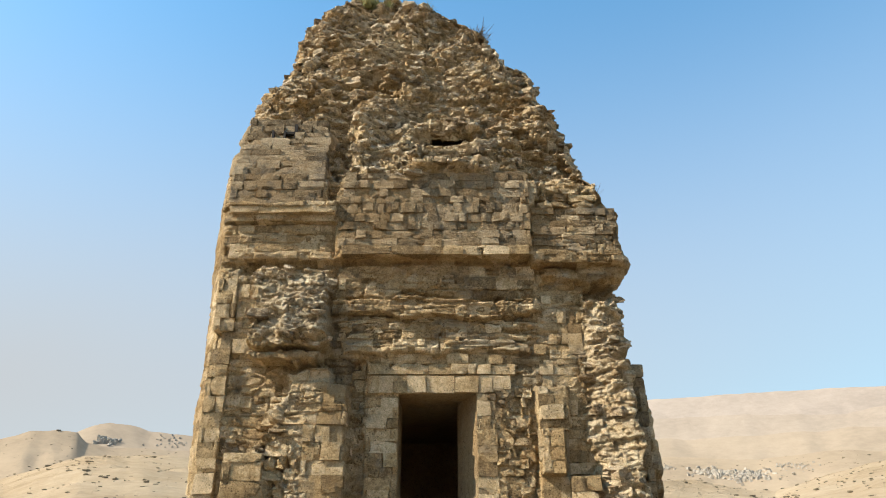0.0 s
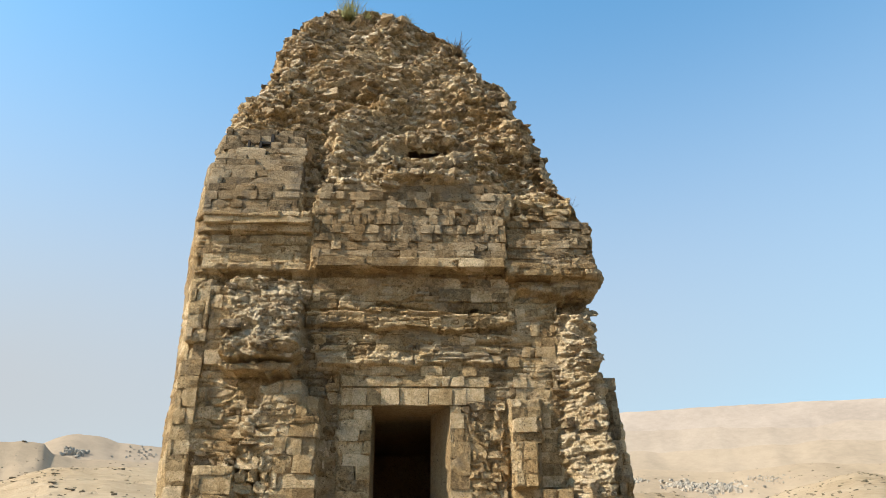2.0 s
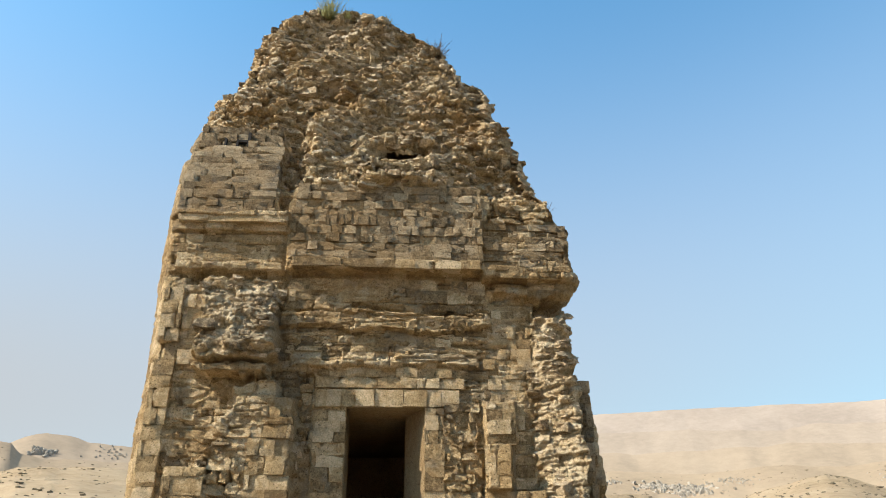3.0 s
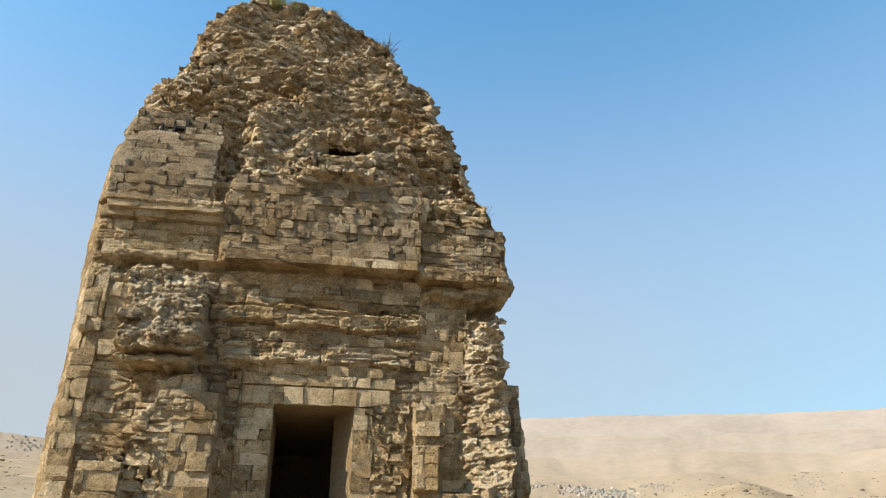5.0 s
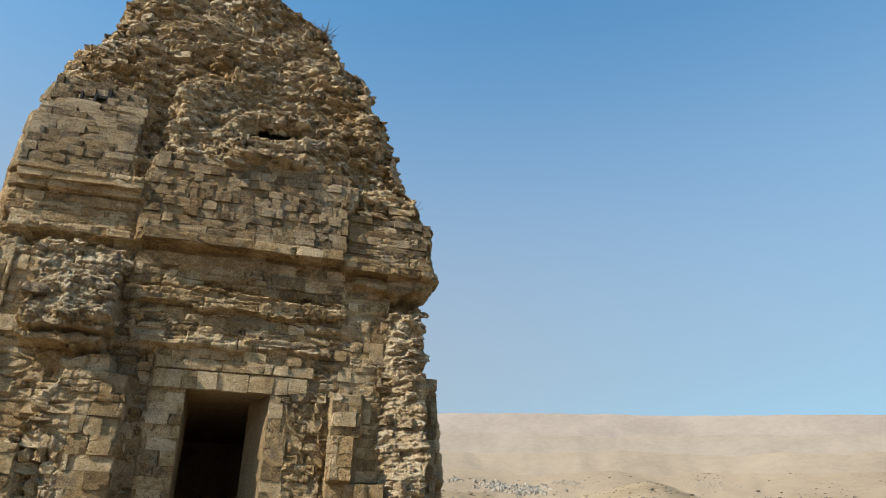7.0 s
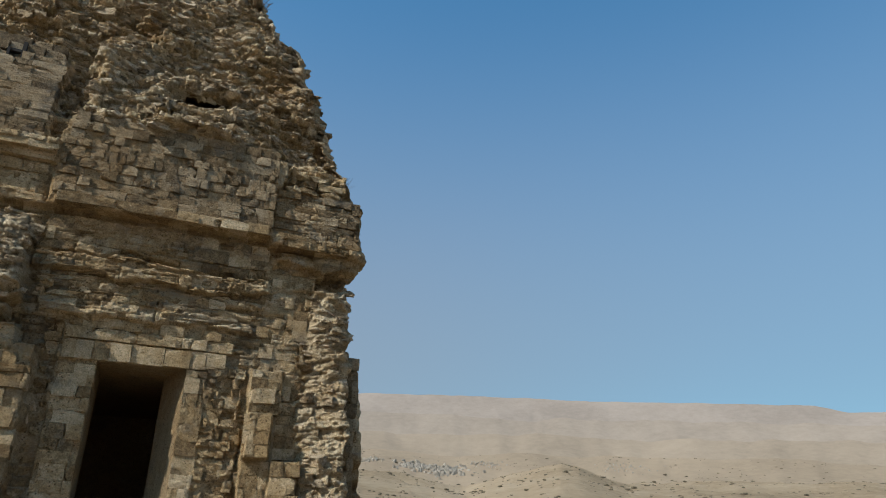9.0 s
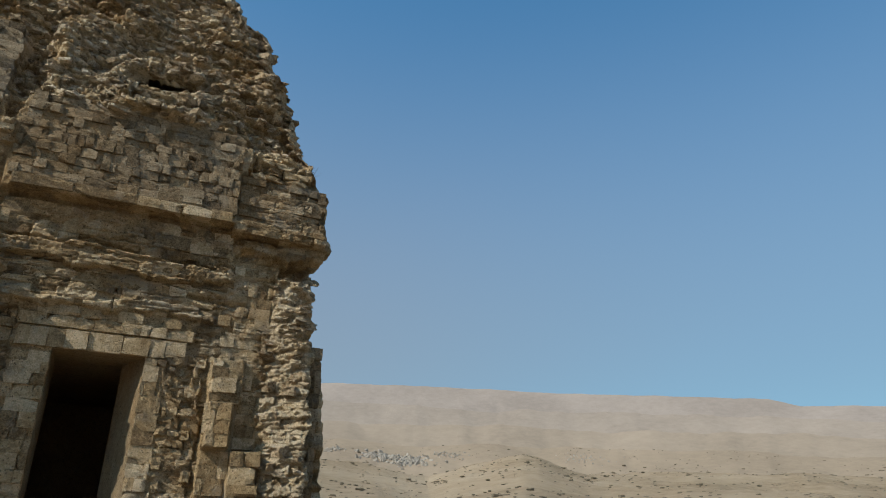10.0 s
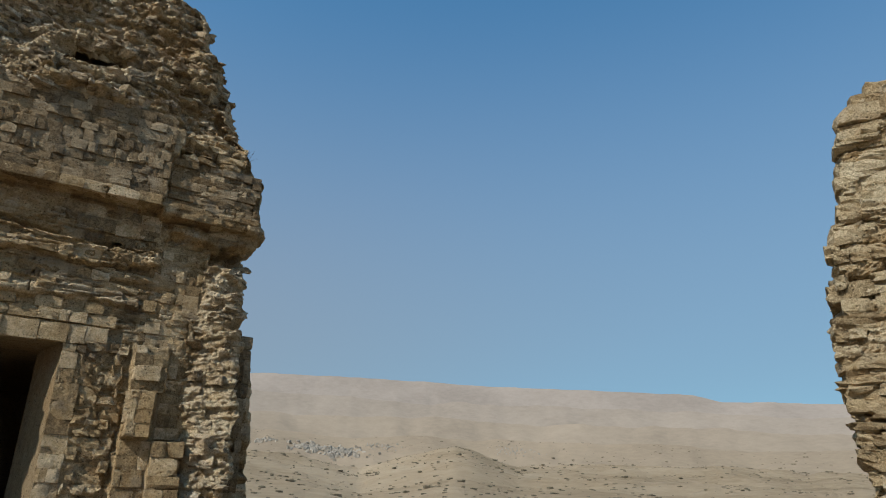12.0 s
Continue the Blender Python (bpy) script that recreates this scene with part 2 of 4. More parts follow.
def ground_height(x, y):
    r = math.hypot(x, y)
    b = math.degrees(math.atan2(x, y))
    d = math.hypot(x + 0.2, (y - 11.2))
    mound = 1.45 * max(0.0, min(1.0, (9.0 - d) / 5.0))
    far = max(0.0, min(1.0, (r - 40) / 660))
    top = 700 * math.tan(radians(lerp(RIDGE_NEAR, b)))
    n = noise.fractal(Vector((x * 0.008, y * 0.008, 0.3)), 0.9, 2.1, 7)
    gully = abs(noise.fractal(Vector((x * 0.014, y * 0.014, 5.1)), 0.9, 2.1, 5))
    rise = top * (far ** 1.25) * (1 if r < 700 else max(0.0, 1 - (r - 700) / 500))
    z = rise + (n * 6 - gully * 4) * min(1.0, far * 2)
    small = noise.noise(Vector((x * 0.4, y * 0.4, 1.7))) * 0.04
    return mound + z + small


def build_ground():
    radii = [1.2 * 1.052 ** k for k in range(1, 158)]
    turns = [-180 + 4 * k for k in range(34)] + [-44 + 0.3 * k for k in range(370)] + [67 + 4 * k for k in range(29)]
    nb = len(turns)
    verts, faces = [(0, 0, ground_height(0, 0))], []
    for r in radii:
        for b in turns:
            x, y = r * math.sin(radians(b)), r * math.cos(radians(b))
            verts.append((x, y, ground_height(x, y)))
    for k in range(nb):
        faces.append((0, 1 + (k + 1) % nb, 1 + k))
    for i in range(len(radii) - 1):
        for k in range(nb):
            a, b = 1 + i * nb + k, 1 + i * nb + (k + 1) % nb
            faces.append((a, b, b + nb, a + nb))
    me = mesh_of("ground", verts, faces, EARTH)
    smooth(me)
    return tagged(new("ground", me), "dry tan hillside earth rising to low hills", "ground", kind="structure")


build_ground()

# hill ranges, nearest first: distance, skyline by bearing and elevation, roughness
RANGES = [
    (1050, [(-100, 4), (-34, 7.2), (-31.7, 7.6), (-29.9, 8.3), (-28.9, 8.3), (-28.4, 8.42), (-27, 8.45), (-26.4, 7.8), (-25, 7.5), (-19, 7.4), (0, 7), (12, 7.4), (16.3, 7.1), (20, 6.9), (24, 6.7), (28, 7.0),
            (36, 6.7), (44, 6.5), (52, 5.9), (60, 5.4), (130, 4)], 0.22),
    (1600, [(-100, 4), (-34, 6.5), (-28, 7.9), (-26.3, 8.8), (-25, 9.15), (-23.5, 9.05), (-22.1, 8.75), (-19.5, 8.55), (0, 8), (14, 8.6), (22, 8.3), (30, 8.5), (38, 7.9), (47, 7.7), (55, 7.0), (62, 6.4), (130, 4)], 0.22),
    (2500, [(-100, 5), (-32, 6.3), (-20, 7.2), (0, 8.8), (14, 9.9), (20, 10.0), (27, 9.6), (34, 9.5), (43, 9.1), (50, 8.6), (57, 7.9), (75, 7), (130, 5)], 0.22),
    (3800, [(-100, 6), (-32, 6.5), (-20, 7.5), (0, 9.5), (10, 11.0), (15, 11.3), (19.5, 11.45), (25, 11.4), (28, 11.2), (35, 10.8), (42, 10.6), (44, 10.35), (50, 9.85), (52, 9.3), (59.5, 8.7), (75, 7.5), (130, 6)], 0.12),
]


def range_el(which, b, s):
    """Elevation of a range's slope at a bearing, s from its foot (0) to its skyline (1)."""
    _, table, rough = RANGES[which]
    crest = lerp(table, b) + rough * noise.fractal(Vector((b * 0.3, which * 3.7 + 9.4, 0)), 1.0, 2.0, 6)
    spur = noise.fractal(Vector((b * 0.4, s * 4, which * 2.3)), 1.0, 2.0, 6) - 0.7 * abs(noise.fractal(Vector((b * 0.55 + s, s * 2, which + 8.0)), 1.0, 2.0, 5))
    return crest * s ** 0.85 + 1.3 * s * (1 - s) * spur


def range_point(which, b, s):
    r = RANGES[which][0] * (0.6 + 0.4 * s)
    return r * math.sin(radians(b)), r * math.cos(radians(b)), 1.6 + r * math.tan(radians(range_el(which, b, s)))


def build_range(which, name, label):
    nb, rowsn = 420, 40
    verts = [range_point(which, -60 + 140 * k / nb, i / (rowsn - 1)) for i in range(rowsn) for k in range(nb + 1)]
    w = nb + 1
    faces = [(i * w + k, i * w + k + 1, i * w + k + 1 + w, i * w + k + w) for i in range(rowsn - 1) for k in range(nb)]
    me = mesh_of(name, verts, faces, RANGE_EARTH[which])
    smooth(me)
    return tagged(new(name, me), label, "hills", kind="structure")


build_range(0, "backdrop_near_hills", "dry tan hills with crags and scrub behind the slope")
build_range(1, "backdrop_middle_hills", "tan hills greyed by haze painted into their colour")
build_range(2, "backdrop_far_hills", "pale hills with haze painted into their colour")
build_range(3, "backdrop_far_range", "pale distant mountain range with haze painted into its colour")


def build_scrub():
    r = np.random.default_rng(31)
    pile_v, pile_f, n = [], [], 0
    tiny = [stone_shape(k + 90, 2, 0.6, 0.3) for k in range(8)]
    for _ in range(9000):
        b = r.uniform(-38, 64)
        if r.random() < 0.7:
            q = r.uniform(130, 730)
            x, y = q * math.sin(radians(b)), q * math.cos(radians(b))
            z = ground_height(x, y)
        else:
            q = r.uniform(750, 1050)
            x, y, z = range_point(0, b, (q / 1050 - 0.6) / 0.4)
        if noise.noise(Vector((x * 0.012, y * 0.012, 6))) < r.uniform(-0.5, 0.35):
            continue
        w = r.uniform(0.12, 0.42) * (2.2 if r.random() < 0.08 else 1) * (1 + q / 500)
        for _ in range(3):
            v, f = tiny[int(r.integers(8))]
            pile_v.append(v * (w, w, w * r.uniform(0.35, 0.7)) + (x + r.normal(0, w * 0.5), y + r.normal(0, w * 0.5), z + w * 0.1))
            pile_f.append(f + n)
            n += len(v)
    ob = new("hillside_scrub", mesh_of("hillside_scrub", np.concatenate(pile_v), np.concatenate(pile_f), SCRUB))
    tagged(ob, "scattered dry dark scrub bushes on the hillside", "scrub", kind="stuff")


build_scrub()


def rock_outcrop(b, el, wide, deep, high, count, seed, which=0):
    """A crag of upright weathered slabs breaking out of a range's slope."""
    r = np.random.default_rng(seed)
    s0 = next((k / 100 for k in range(100) if range_el(which, b, k / 100) > el), 0.95)
    radius = RANGES[which][0]
    vs, fs, n = [], [], 0
    for _ in range(count):
        v, f = SLABS[int(r.integers(30))]
        h = high * r.uniform(0.4, 1.2)
        bb = b + math.degrees(r.normal(0, 0.33) * wide / radius)
        at = range_point(which, bb, min(0.99, s0 + r.normal(0, 0.33) * deep / radius / 0.4 + 0.25 * (bb - b) * r.normal(0, 0.05)))
        vs.append((v * (r.uniform(0.5, 1.3) * high, r.uniform(0.5, 1.0) * high, h * 1.4)) @ turn(r.normal(0, 0.2), r.normal(0, 0.25), r.uniform(0, 3)).T + at)
        fs.append(f + n)
        n += len(v)
    ob = new("rock_outcrop", mesh_of("rock_outcrop", np.concatenate(vs), np.concatenate(fs), CRAG))
    tagged(ob, "weathered grey rock outcrop on the dry hillside", "rock", group="rock outcrops on the hills", kind="stuff")


rock_outcrop(22.6, 5.5, 44, 40, 4.2, 170, 1)
rock_outcrop(20.2, 5.9, 40, 30, 4.0, 120, 2)
rock_outcrop(16.6, 6.3, 26, 16, 3.2, 50, 3)
rock_outcrop(25.6, 6.1, 40, 20, 2.2, 60, 8)
rock_outcrop(-25.2, 7.75, 34, 16, 8.5, 46, 4, 1)
rock_outcrop(-20.6, 8.0, 70, 60, 4.5, 34, 5, 1)
rock_outcrop(36.5, 5.9, 60, 40, 2.0, 60, 7)

# ---- the ruined tower ----
LEFT = [(1.0, -3.05), (2.3, -3.04), (3.3, -3.07), (3.56, -3.08), (3.8, -3.05), (5.0, -3.07), (5.9, -3.12), (6.3, -3.1), (6.75, -3.11), (7.25, -3.14), (7.72, -3.09), (8.0, -3.04), (8.25, -2.99), (8.4, -2.99), (8.75, -3.04), (9.05, -3.02), (9.2, -2.7), (9.8, -2.7),
        (10.7, -2.58), (11.1, -2.4), (11.78, -2.1)]
RIGHT = [(1.0, 2.78), (2.3, 2.7), (3.2, 2.64), (3.94, 2.6), (3.98, 2.39), (4.4, 2.41), (4.75, 2.33), (5.0, 2.35), (5.2, 2.47), (5.4, 2.53), (5.62, 2.49), (6.18, 2.47),
         (6.22, 2.36), (6.7, 2.2), (7.4, 2.03), (7.75, 1.9), (8.4, 1.88), (8.5, 1.66), (9.1, 1.62), (9.44, 1.52), (9.6, 1.12), (10.2, 0.92), (10.7, 0.72), (11.1, 0.28), (11.5, -0.3), (11.78, -0.9)]
SPLAY = 0.34
DOOR = (-0.57, 0.43, 1.45, 3.58)
BACK_Y = 14.6


def front(x, z):
    """The facade's plane: upright, then leaning back in the collapsed upper part."""
    y = 9.0 + 0.33 * max(0.0, z - 6.6)
    if z > 6.7:
        up = min(1.0, (z - 6.7) / 0.6)
        edge = min(x - lerp(LEFT, z), lerp(RIGHT, z) - x)
        y += up * 0.5 * max(0.0, 1 - edge / 0.6) ** 2
        y += up * 0.42 * noise.fractal(Vector((x * 0.75, z * 0.7, 4.2)), 1.0, 2.0, 4)
    return y


tower = new("ruined_tower")
tower.location = (0, 0, 0)
tagged(tower, "ruined tall tower of weathered tan limestone masonry with a dark doorway", "tower")
piles = {"masonry": Pile(), "rubble": Pile()}
block_meshes = []
for k, (v, f) in enumerate(BLOCKS):
    block_meshes.append(mesh_of("stone_block", v, f, BLOCK))
slab_meshes = [mesh_of("rubble_stone", v, f, RUBBLE_STONE) for v, f in SLABS]
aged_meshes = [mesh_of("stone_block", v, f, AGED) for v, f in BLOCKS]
rough_meshes = [mesh_of("rough_stone", v, f, BLOCK) for v, f in SLABS]


def block(bm, x0, x1, y0, y1, z0, z1):
    m = Matrix.Translation(((x0 + x1) / 2, (y0 + y1) / 2, (z0 + z1) / 2)) @ Matrix.Diagonal((x1 - x0, y1 - y0, z1 - z0, 1))
    bmesh.ops.create_cube(bm, size=1, matrix=m)


def backing(name, label, x0, x1, z0, z1, out):
    """The mortar bed of a stretch of the facade, which carries its stones."""
    bm = bmesh.new()
    block(bm, x0 + 0.03, x1 - 0.03, 9.0 - out + 0.07, 9.3, z0 + 0.03, z1 - 0.03)
    return part(name, bm, MORTAR, tower, label)


def lay(holder, x0, x1, z0, z1, out, course, length, rough=0.008, keep=None, yaw=0.0, gap=0.05, meshes=None):
    """Single stones in courses on a stretch of the facade, a little proud of their mortar."""
    meshes = meshes or block_meshes
    z = z0
    while z < z1 - course * 0.4:
        h = min(course * rng.uniform(0.8, 1.25), max(z1 - z, course * 0.5))
        x = x0 - rng.uniform(0, 0.6) * length
        while x < x1:
            w = length * rng.choice((0.6, 0.8, 1.0, 1.25, 1.6))
            a, b = max(x, x0), min(x + w, x1)
            x += w
            if b - a < 0.05 or rng.random() < gap or (keep and not keep((a + b) / 2, z + h / 2)):
                continue
            d = 0.2
            mid = (a + b) / 2
            face = 9.0 + 0.33 * max(0.0, z + h / 2 - 6.6) - out - 0.008 + float(np.clip(rng.normal(0, rough), -0.02, 0.01)) + (mid - (x0 + x1) / 2) * math.tan(yaw)
            ob = new(meshes[0].name.split(".")[0], meshes[int(rng.integers(len(meshes)))])
            rot = Euler((rng.normal(0, 0.5) * rough, rng.normal(0, 0.012), yaw + rng.normal(0, 1.2) * rough)).to_matrix().to_4x4()
            ob.matrix_world = Matrix.Translation((mid, face + d / 2, z + h / 2)) @ rot @ Matrix.Diagonal((b - a - 0.002, d, h - 0.002, 1))
            ob.parent = holder
        z += h


# ---- the weathered masonry skin of the facade and its returns ----
LATTICE = np.random.default_rng(5).random((256, 256))


def value(x, y):
    """Smooth random field, one cell a metre, 0 to 1."""
    i, j = np.floor(x).astype(int), np.floor(y).astype(int)
    u, v = x - i, y - j
    u, v = u * u * (3 - 2 * u), v * v * (3 - 2 * v)
    a, b = LATTICE[i % 256, j % 256], LATTICE[(i + 1) % 256, j % 256]
    c, d = LATTICE[i % 256, (j + 1) % 256], LATTICE[(i + 1) % 256, (j + 1) % 256]
    return (a * (1 - u) + b * u) * (1 - v) + (c * (1 - u) + d * u) * v


def fbm(x, y, octaves=5, gain=0.5):
    total, amp, norm = 0.0, 1.0, 0.0
    for k in range(octaves):
        total = total + amp * (value(x * 2 ** k + 17.3 * k, y * 2 ** k + 9.1 * k) - 0.5)
        norm += amp
        amp *= gain
    return total / norm * 2


def hashed(i, j, k):
    return LATTICE[(i * 7 + k * 31) % 256, (j * 13 + k * 57) % 256]


def ease(a, b, x):
    t = np.clip((x - a) / (b - a), 0, 1)
    return t * t * (3 - 2 * t)


def courses(S, Z, course, length, seed, warp, joint):
    """Courses of uneven stones: each stone's own number, the joint's profile (-1 in the joint, 0 on the stone), and its tilt."""
    r = np.random.default_rng(seed)
    Zw = Z + warp * course * 1.6 * fbm(S * 1.3 + seed, Z * 2.0, 3) + warp * course * 0.5 * fbm(S * 7, Z * 7 + seed, 2)
    Sw = S + warp * length * 0.7 * fbm(S * 3 + 40, Z * 5 + seed, 3)
    edges = np.concatenate([[0.5], 0.5 + np.cumsum(course * r.uniform(0.65, 1.4, int(14 / course)))])
    row = np.clip(np.searchsorted(edges, Zw) - 1, 0, len(edges) - 2)
    lo, hi = edges[row], edges[row + 1]
    size = length * (0.75 + 0.6 * hashed(row, row, 3))
    xi = Sw / size + 10 * hashed(row, 5 + 0 * row, 1) + 60
    i = np.floor(xi).astype(int)
    for _ in range(1):
        b0, b1 = i + 0.7 * hashed(row, i, 2), i + 1 + 0.7 * hashed(row, i + 1, 2)
        i = np.where(xi < b0, i - 1, np.where(xi > b1, i + 1, i))
    b0, b1 = i + 0.7 * hashed(row, i, 2), i + 1 + 0.7 * hashed(row, i + 1, 2)
    dx, dz = np.minimum(xi - b0, b1 - xi) * size, np.minimum(Zw - lo, hi - Zw)
    d = np.minimum(dx, dz) + joint * 0.35 * fbm(S * 22, Z * 22, 2)
    p = np.clip(d / joint, 0, 1)
    number = hashed(row, i, seed)
    tilt = (2 * (xi - b0) / (b1 - b0) - 1) * (hashed(row, i, seed + 1) - 0.5) + ((Zw - lo) / (hi - lo) - 0.5) * 2 * (hashed(row, i, seed + 2) - 0.5)
    return number, np.minimum(p * 1.6, 1) - 1, tilt


def build_skin():
    zs = np.arange(1.3, 11.8, 0.0122)
    nl, nf, nr = 84, 470, 100
    n = nl + nf + nr
    left = np.interp(zs, [a for a, _ in LEFT], [b for _, b in LEFT])
    right = np.interp(zs, [a for a, _ in RIGHT], [b for _, b in RIGHT])
    X = np.zeros((len(zs), n))
    Y = np.zeros_like(X)
    NX, NY = np.zeros_like(X), np.zeros_like(X)
    S = np.zeros_like(X)
    Z = np.repeat(zs[:, None], n, 1)
    lean = 0.33 * np.maximum(0, zs - 6.6)
    # left return: from the back, round a splayed corner
    t = np.linspace(0, 1, nl, endpoint=False)
    shrink = np.clip((zs - 8.0) / 3.0, 0, 1)
    for k, u in enumerate(t):
        if u < 0.45:
            q = u / 0.45
            X[:, k] = left - SPLAY * (1 - 0.75 * shrink)
            Y[:, k] = 11.4 + lean * 0.3 + (9.75 - 11.4 + lean * 0.7) * q
            NX[:, k], NY[:, k] = -1, 0
            S[:, k] = left - 0.87 - 1.65 * (1 - q)
        else:
            q = (u - 0.45) / 0.55
            X[:, k] = left - SPLAY * (1 - 0.75 * shrink) * (1 - q)
            Y[:, k] = 9.75 + lean + (9.0 - 9.75) * q
            NX[:, k], NY[:, k] = -0.85, -0.53
            S[:, k] = left - 0.87 * (1 - q)
    u = np.linspace(0, 1, nf)
    X[:, nl:nl + nf] = left[:, None] + (right - left)[:, None] * u
    Y[:, nl:nl + nf] = 9.0 + lean[:, None]
    NY[:, nl:nl + nf] = -1
    S[:, nl:nl + nf] = X[:, nl:nl + nf]
    t = np.linspace(0, 1, nr + 1)[1:]
    for k, q in enumerate(t):
        c = nl + nf + k
        X[:, c] = right + 0.0 * q
        Y[:, c] = 9.0 + lean + 1.8 * q
        NX[:, c], NY[:, c] = 1, 0
        S[:, c] = right + 1.8 * q
    for a in (NX, NY):
        for _ in range(2):
            a[:, 1:-1] = (a[:, :-2] + 2 * a[:, 1:-1] + a[:, 2:]) / 4
    # wandering copy of the plan for ragged borders
    soft = fbm(S * 1.7, Z * 1.7, 4)
    Xr = S + 0.16 * fbm(S * 2.2 + 7, Z * 2.2, 4) + 0.05 * fbm(S * 9, Z * 9, 2)
    Zr = Z + 0.12 * fbm(S * 2.2, Z * 2.2 + 30, 4) + 0.04 * fbm(S * 9, Z * 9 + 8, 2)
    Xc = S + 0.025 * fbm(S * 6, Z * 6, 3)
    Zc = Z + 0.02 * fbm(S * 5, Z * 5 + 3, 3)

    def zone(x0, x1, z0, z1, ragged=True, edge=0.02):
        A, B = (Xr, Zr) if ragged else (Xc, Zc)
        return ease(x0 - edge, x0 + edge, A) * (1 - ease(x1 - edge, x1 + edge, A)) * ease(z0 - edge, z0 + edge, B) * (1 - ease(z1 - edge, z1 + edge, B))

    out = np.zeros_like(X)
    coarse, rubble, mortar = np.zeros_like(X), np.zeros_like(X), np.zeros_like(X)
    lime, lichen, rust = np.zeros_like(X), np.zeros_like(X), np.zeros_like(X)

    def put(mask, metres, kind=None):
        nonlocal out, coarse, rubble, mortar
        out = out * (1 - mask) + metres * mask
        if kind is not None:
            coarse = coarse * (1 - mask) + (kind == "block") * mask
            rubble = rubble * (1 - mask) + (kind == "rubble") * mask
            mortar = mortar * (1 - mask) + (kind == "mortar") * mask

    # left: corner pilaster with its groove, the broken pier, the pilaster by the door
    put(zone(-3.2, -2.8, 1.0, 5.3, False), 0.05, "mortar")
    put(zone(-2.7, -1.5, 2.6, 4.05), -0.03, "thin")
    put(ease(0, 0.04, Xr + 2.42 - 0.42 * (Zr - 2.56)) * zone(-2.7, -1.5, 2.1, 3.9), 0.17, "rubble")
    put(ease(0, 0.04, Xr + 2.2 - 0.42 * (Zr - 2.56)) * zone(-2.7, -1.5, 2.1, 3.62), 0.2, "thin")
    put(zone(-1.72, -1.2, 1.0, 3.66, False), 0.22, "mortar")
    put(zone(-1.98, -1.5, 3.3, 3.88), 0.22, "thin")
    put(zone(-2.66, -2.13, 1.0, 2.8, False), 0.27, "mortar")
    put(zone(-2.13, -1.85, 1.0, 2.62), 0.02, "rubble")
    put(zone(-2.2, -1.9, 2.5, 2.85), -0.08)
    put(zone(-2.5, -1.5, 4.16, 5.3), 0.36 - 0.24 * (Z - 4.16), "rubble")
    put(zone(-2.15, -1.52, 4.3, 4.75, True, 0.08), 0.46 - 0.3 * (Z - 4.3), "rubble")
    put(zone(-2.5, -1.58, 3.98, 4.12, True, 0.012), 0.31)
    put(zone(-1.2, -0.98, 1.0, 4.0), -0.1)
    # right: pilaster, low block, broken pier
    put(zone(0.88, 1.2, 1.0, 3.7), -0.02)
    put(zone(1.15, 1.19, 1.0, 3.7, True, 0.012), -0.06)
    put(zone(1.2, 1.6, 1.0, 3.66, False), 0.1, "mortar")
    put(zone(1.21, 1.5, 2.56, 3.1, False, 0.01), 0.2, "block")
    put(zone(1.5, 1.75, 2.55, 3.2), -0.02)
    put(zone(1.55, 1.9, 1.0, 2.55, False), 0.24, "mortar")
    put(zone(1.85, 2.5, 1.0, 4.95), np.clip(0.02 + 0.55 * (S - 1.85), 0, 0.22), "rubble")
    put(zone(1.9, 2.4, 1.0, 3.55), np.clip(0.06 + 0.6 * (S - 1.9), 0, 0.3) + 0.05 * (3.55 - Z), "rubble")
    put(zone(2.42, 2.9, 1.0, 3.95), 0.1, "thin")
    # door surround, relieving courses and bands
    put(zone(-0.98, 0.88, 3.55, 4.1, False), 0.01, "mortar")
    put(zone(-0.98, -0.4, 1.0, 3.58, False), 0.0, "mortar")
    put(zone(0.3, 0.86, 1.0, 3.58, False), 0.0, "mortar")
    put(zone(-1.35, 1.15, 4.1, 4.26), 0.08)
    put(zone(-1.35, 1.2, 4.26, 4.56), 0.02)
    put(zone(-1.45, 1.25, 4.6, 4.84), 0.11)
    put(zone(-1.45, 1.3, 4.88, 5.3), 0.05)
    # frieze over them, and cornices on both sides
    put(zone(-1.5, 1.25, 5.46, 6.8), 0.18, "mortar")
    put(zone(-1.4, 1.22, 5.42, 5.56, False, 0.012), 0.24, "block")
    put(zone(1.2, 2.7, 5.5, 6.2), 0.1)
    put(zone(1.2, 2.8, 5.3, 5.5, False), 0.22)
    put(zone(1.3, 2.8, 5.12, 5.3), 0.12)
    put(zone(1.9, 2.35, 4.84, 5.06), -0.16)
    put(zone(-3.1, -1.5, 5.38, 5.95, False), 0.1)
    put(zone(-3.1, -1.5, 5.95, 6.12, False, 0.012), 0.18)
    put(zone(-3.1, -1.5, 6.14, 6.25, False, 0.01), 0.27, "block")
    put(zone(-2.75, -2.45, 5.28, 5.42), -0.1)
    # upper part: grey facing at the shoulder, the collapsed core over the rest
    top = ease(6.68, 6.82, Zr) * ease(-1.72, -1.6, Xr + 0.2 * (Zr - 7)) + ease(7.9, 8.0, Zr)
    top = np.clip(top, 0, 1)
    put(zone(-3.2, -1.7, 6.25, 7.95), 0.12, "mortar")
    big = 0.34 * fbm(S * 0.75 + 3, Z * 0.7, 3) + 0.26 * fbm(S * 1.9, Z * 1.7 + 5, 3)
    big = big + 0.2 * (1 - ease(6.8, 7.7, Z)) * zone(-1.5, 1.2, 6.0, 9.0, True, 0.15)
    out = out * (1 - top) + (0.02 + big) * top
    rubble = np.maximum(rubble * (1 - top), top)
    coarse = coarse * (1 - top)
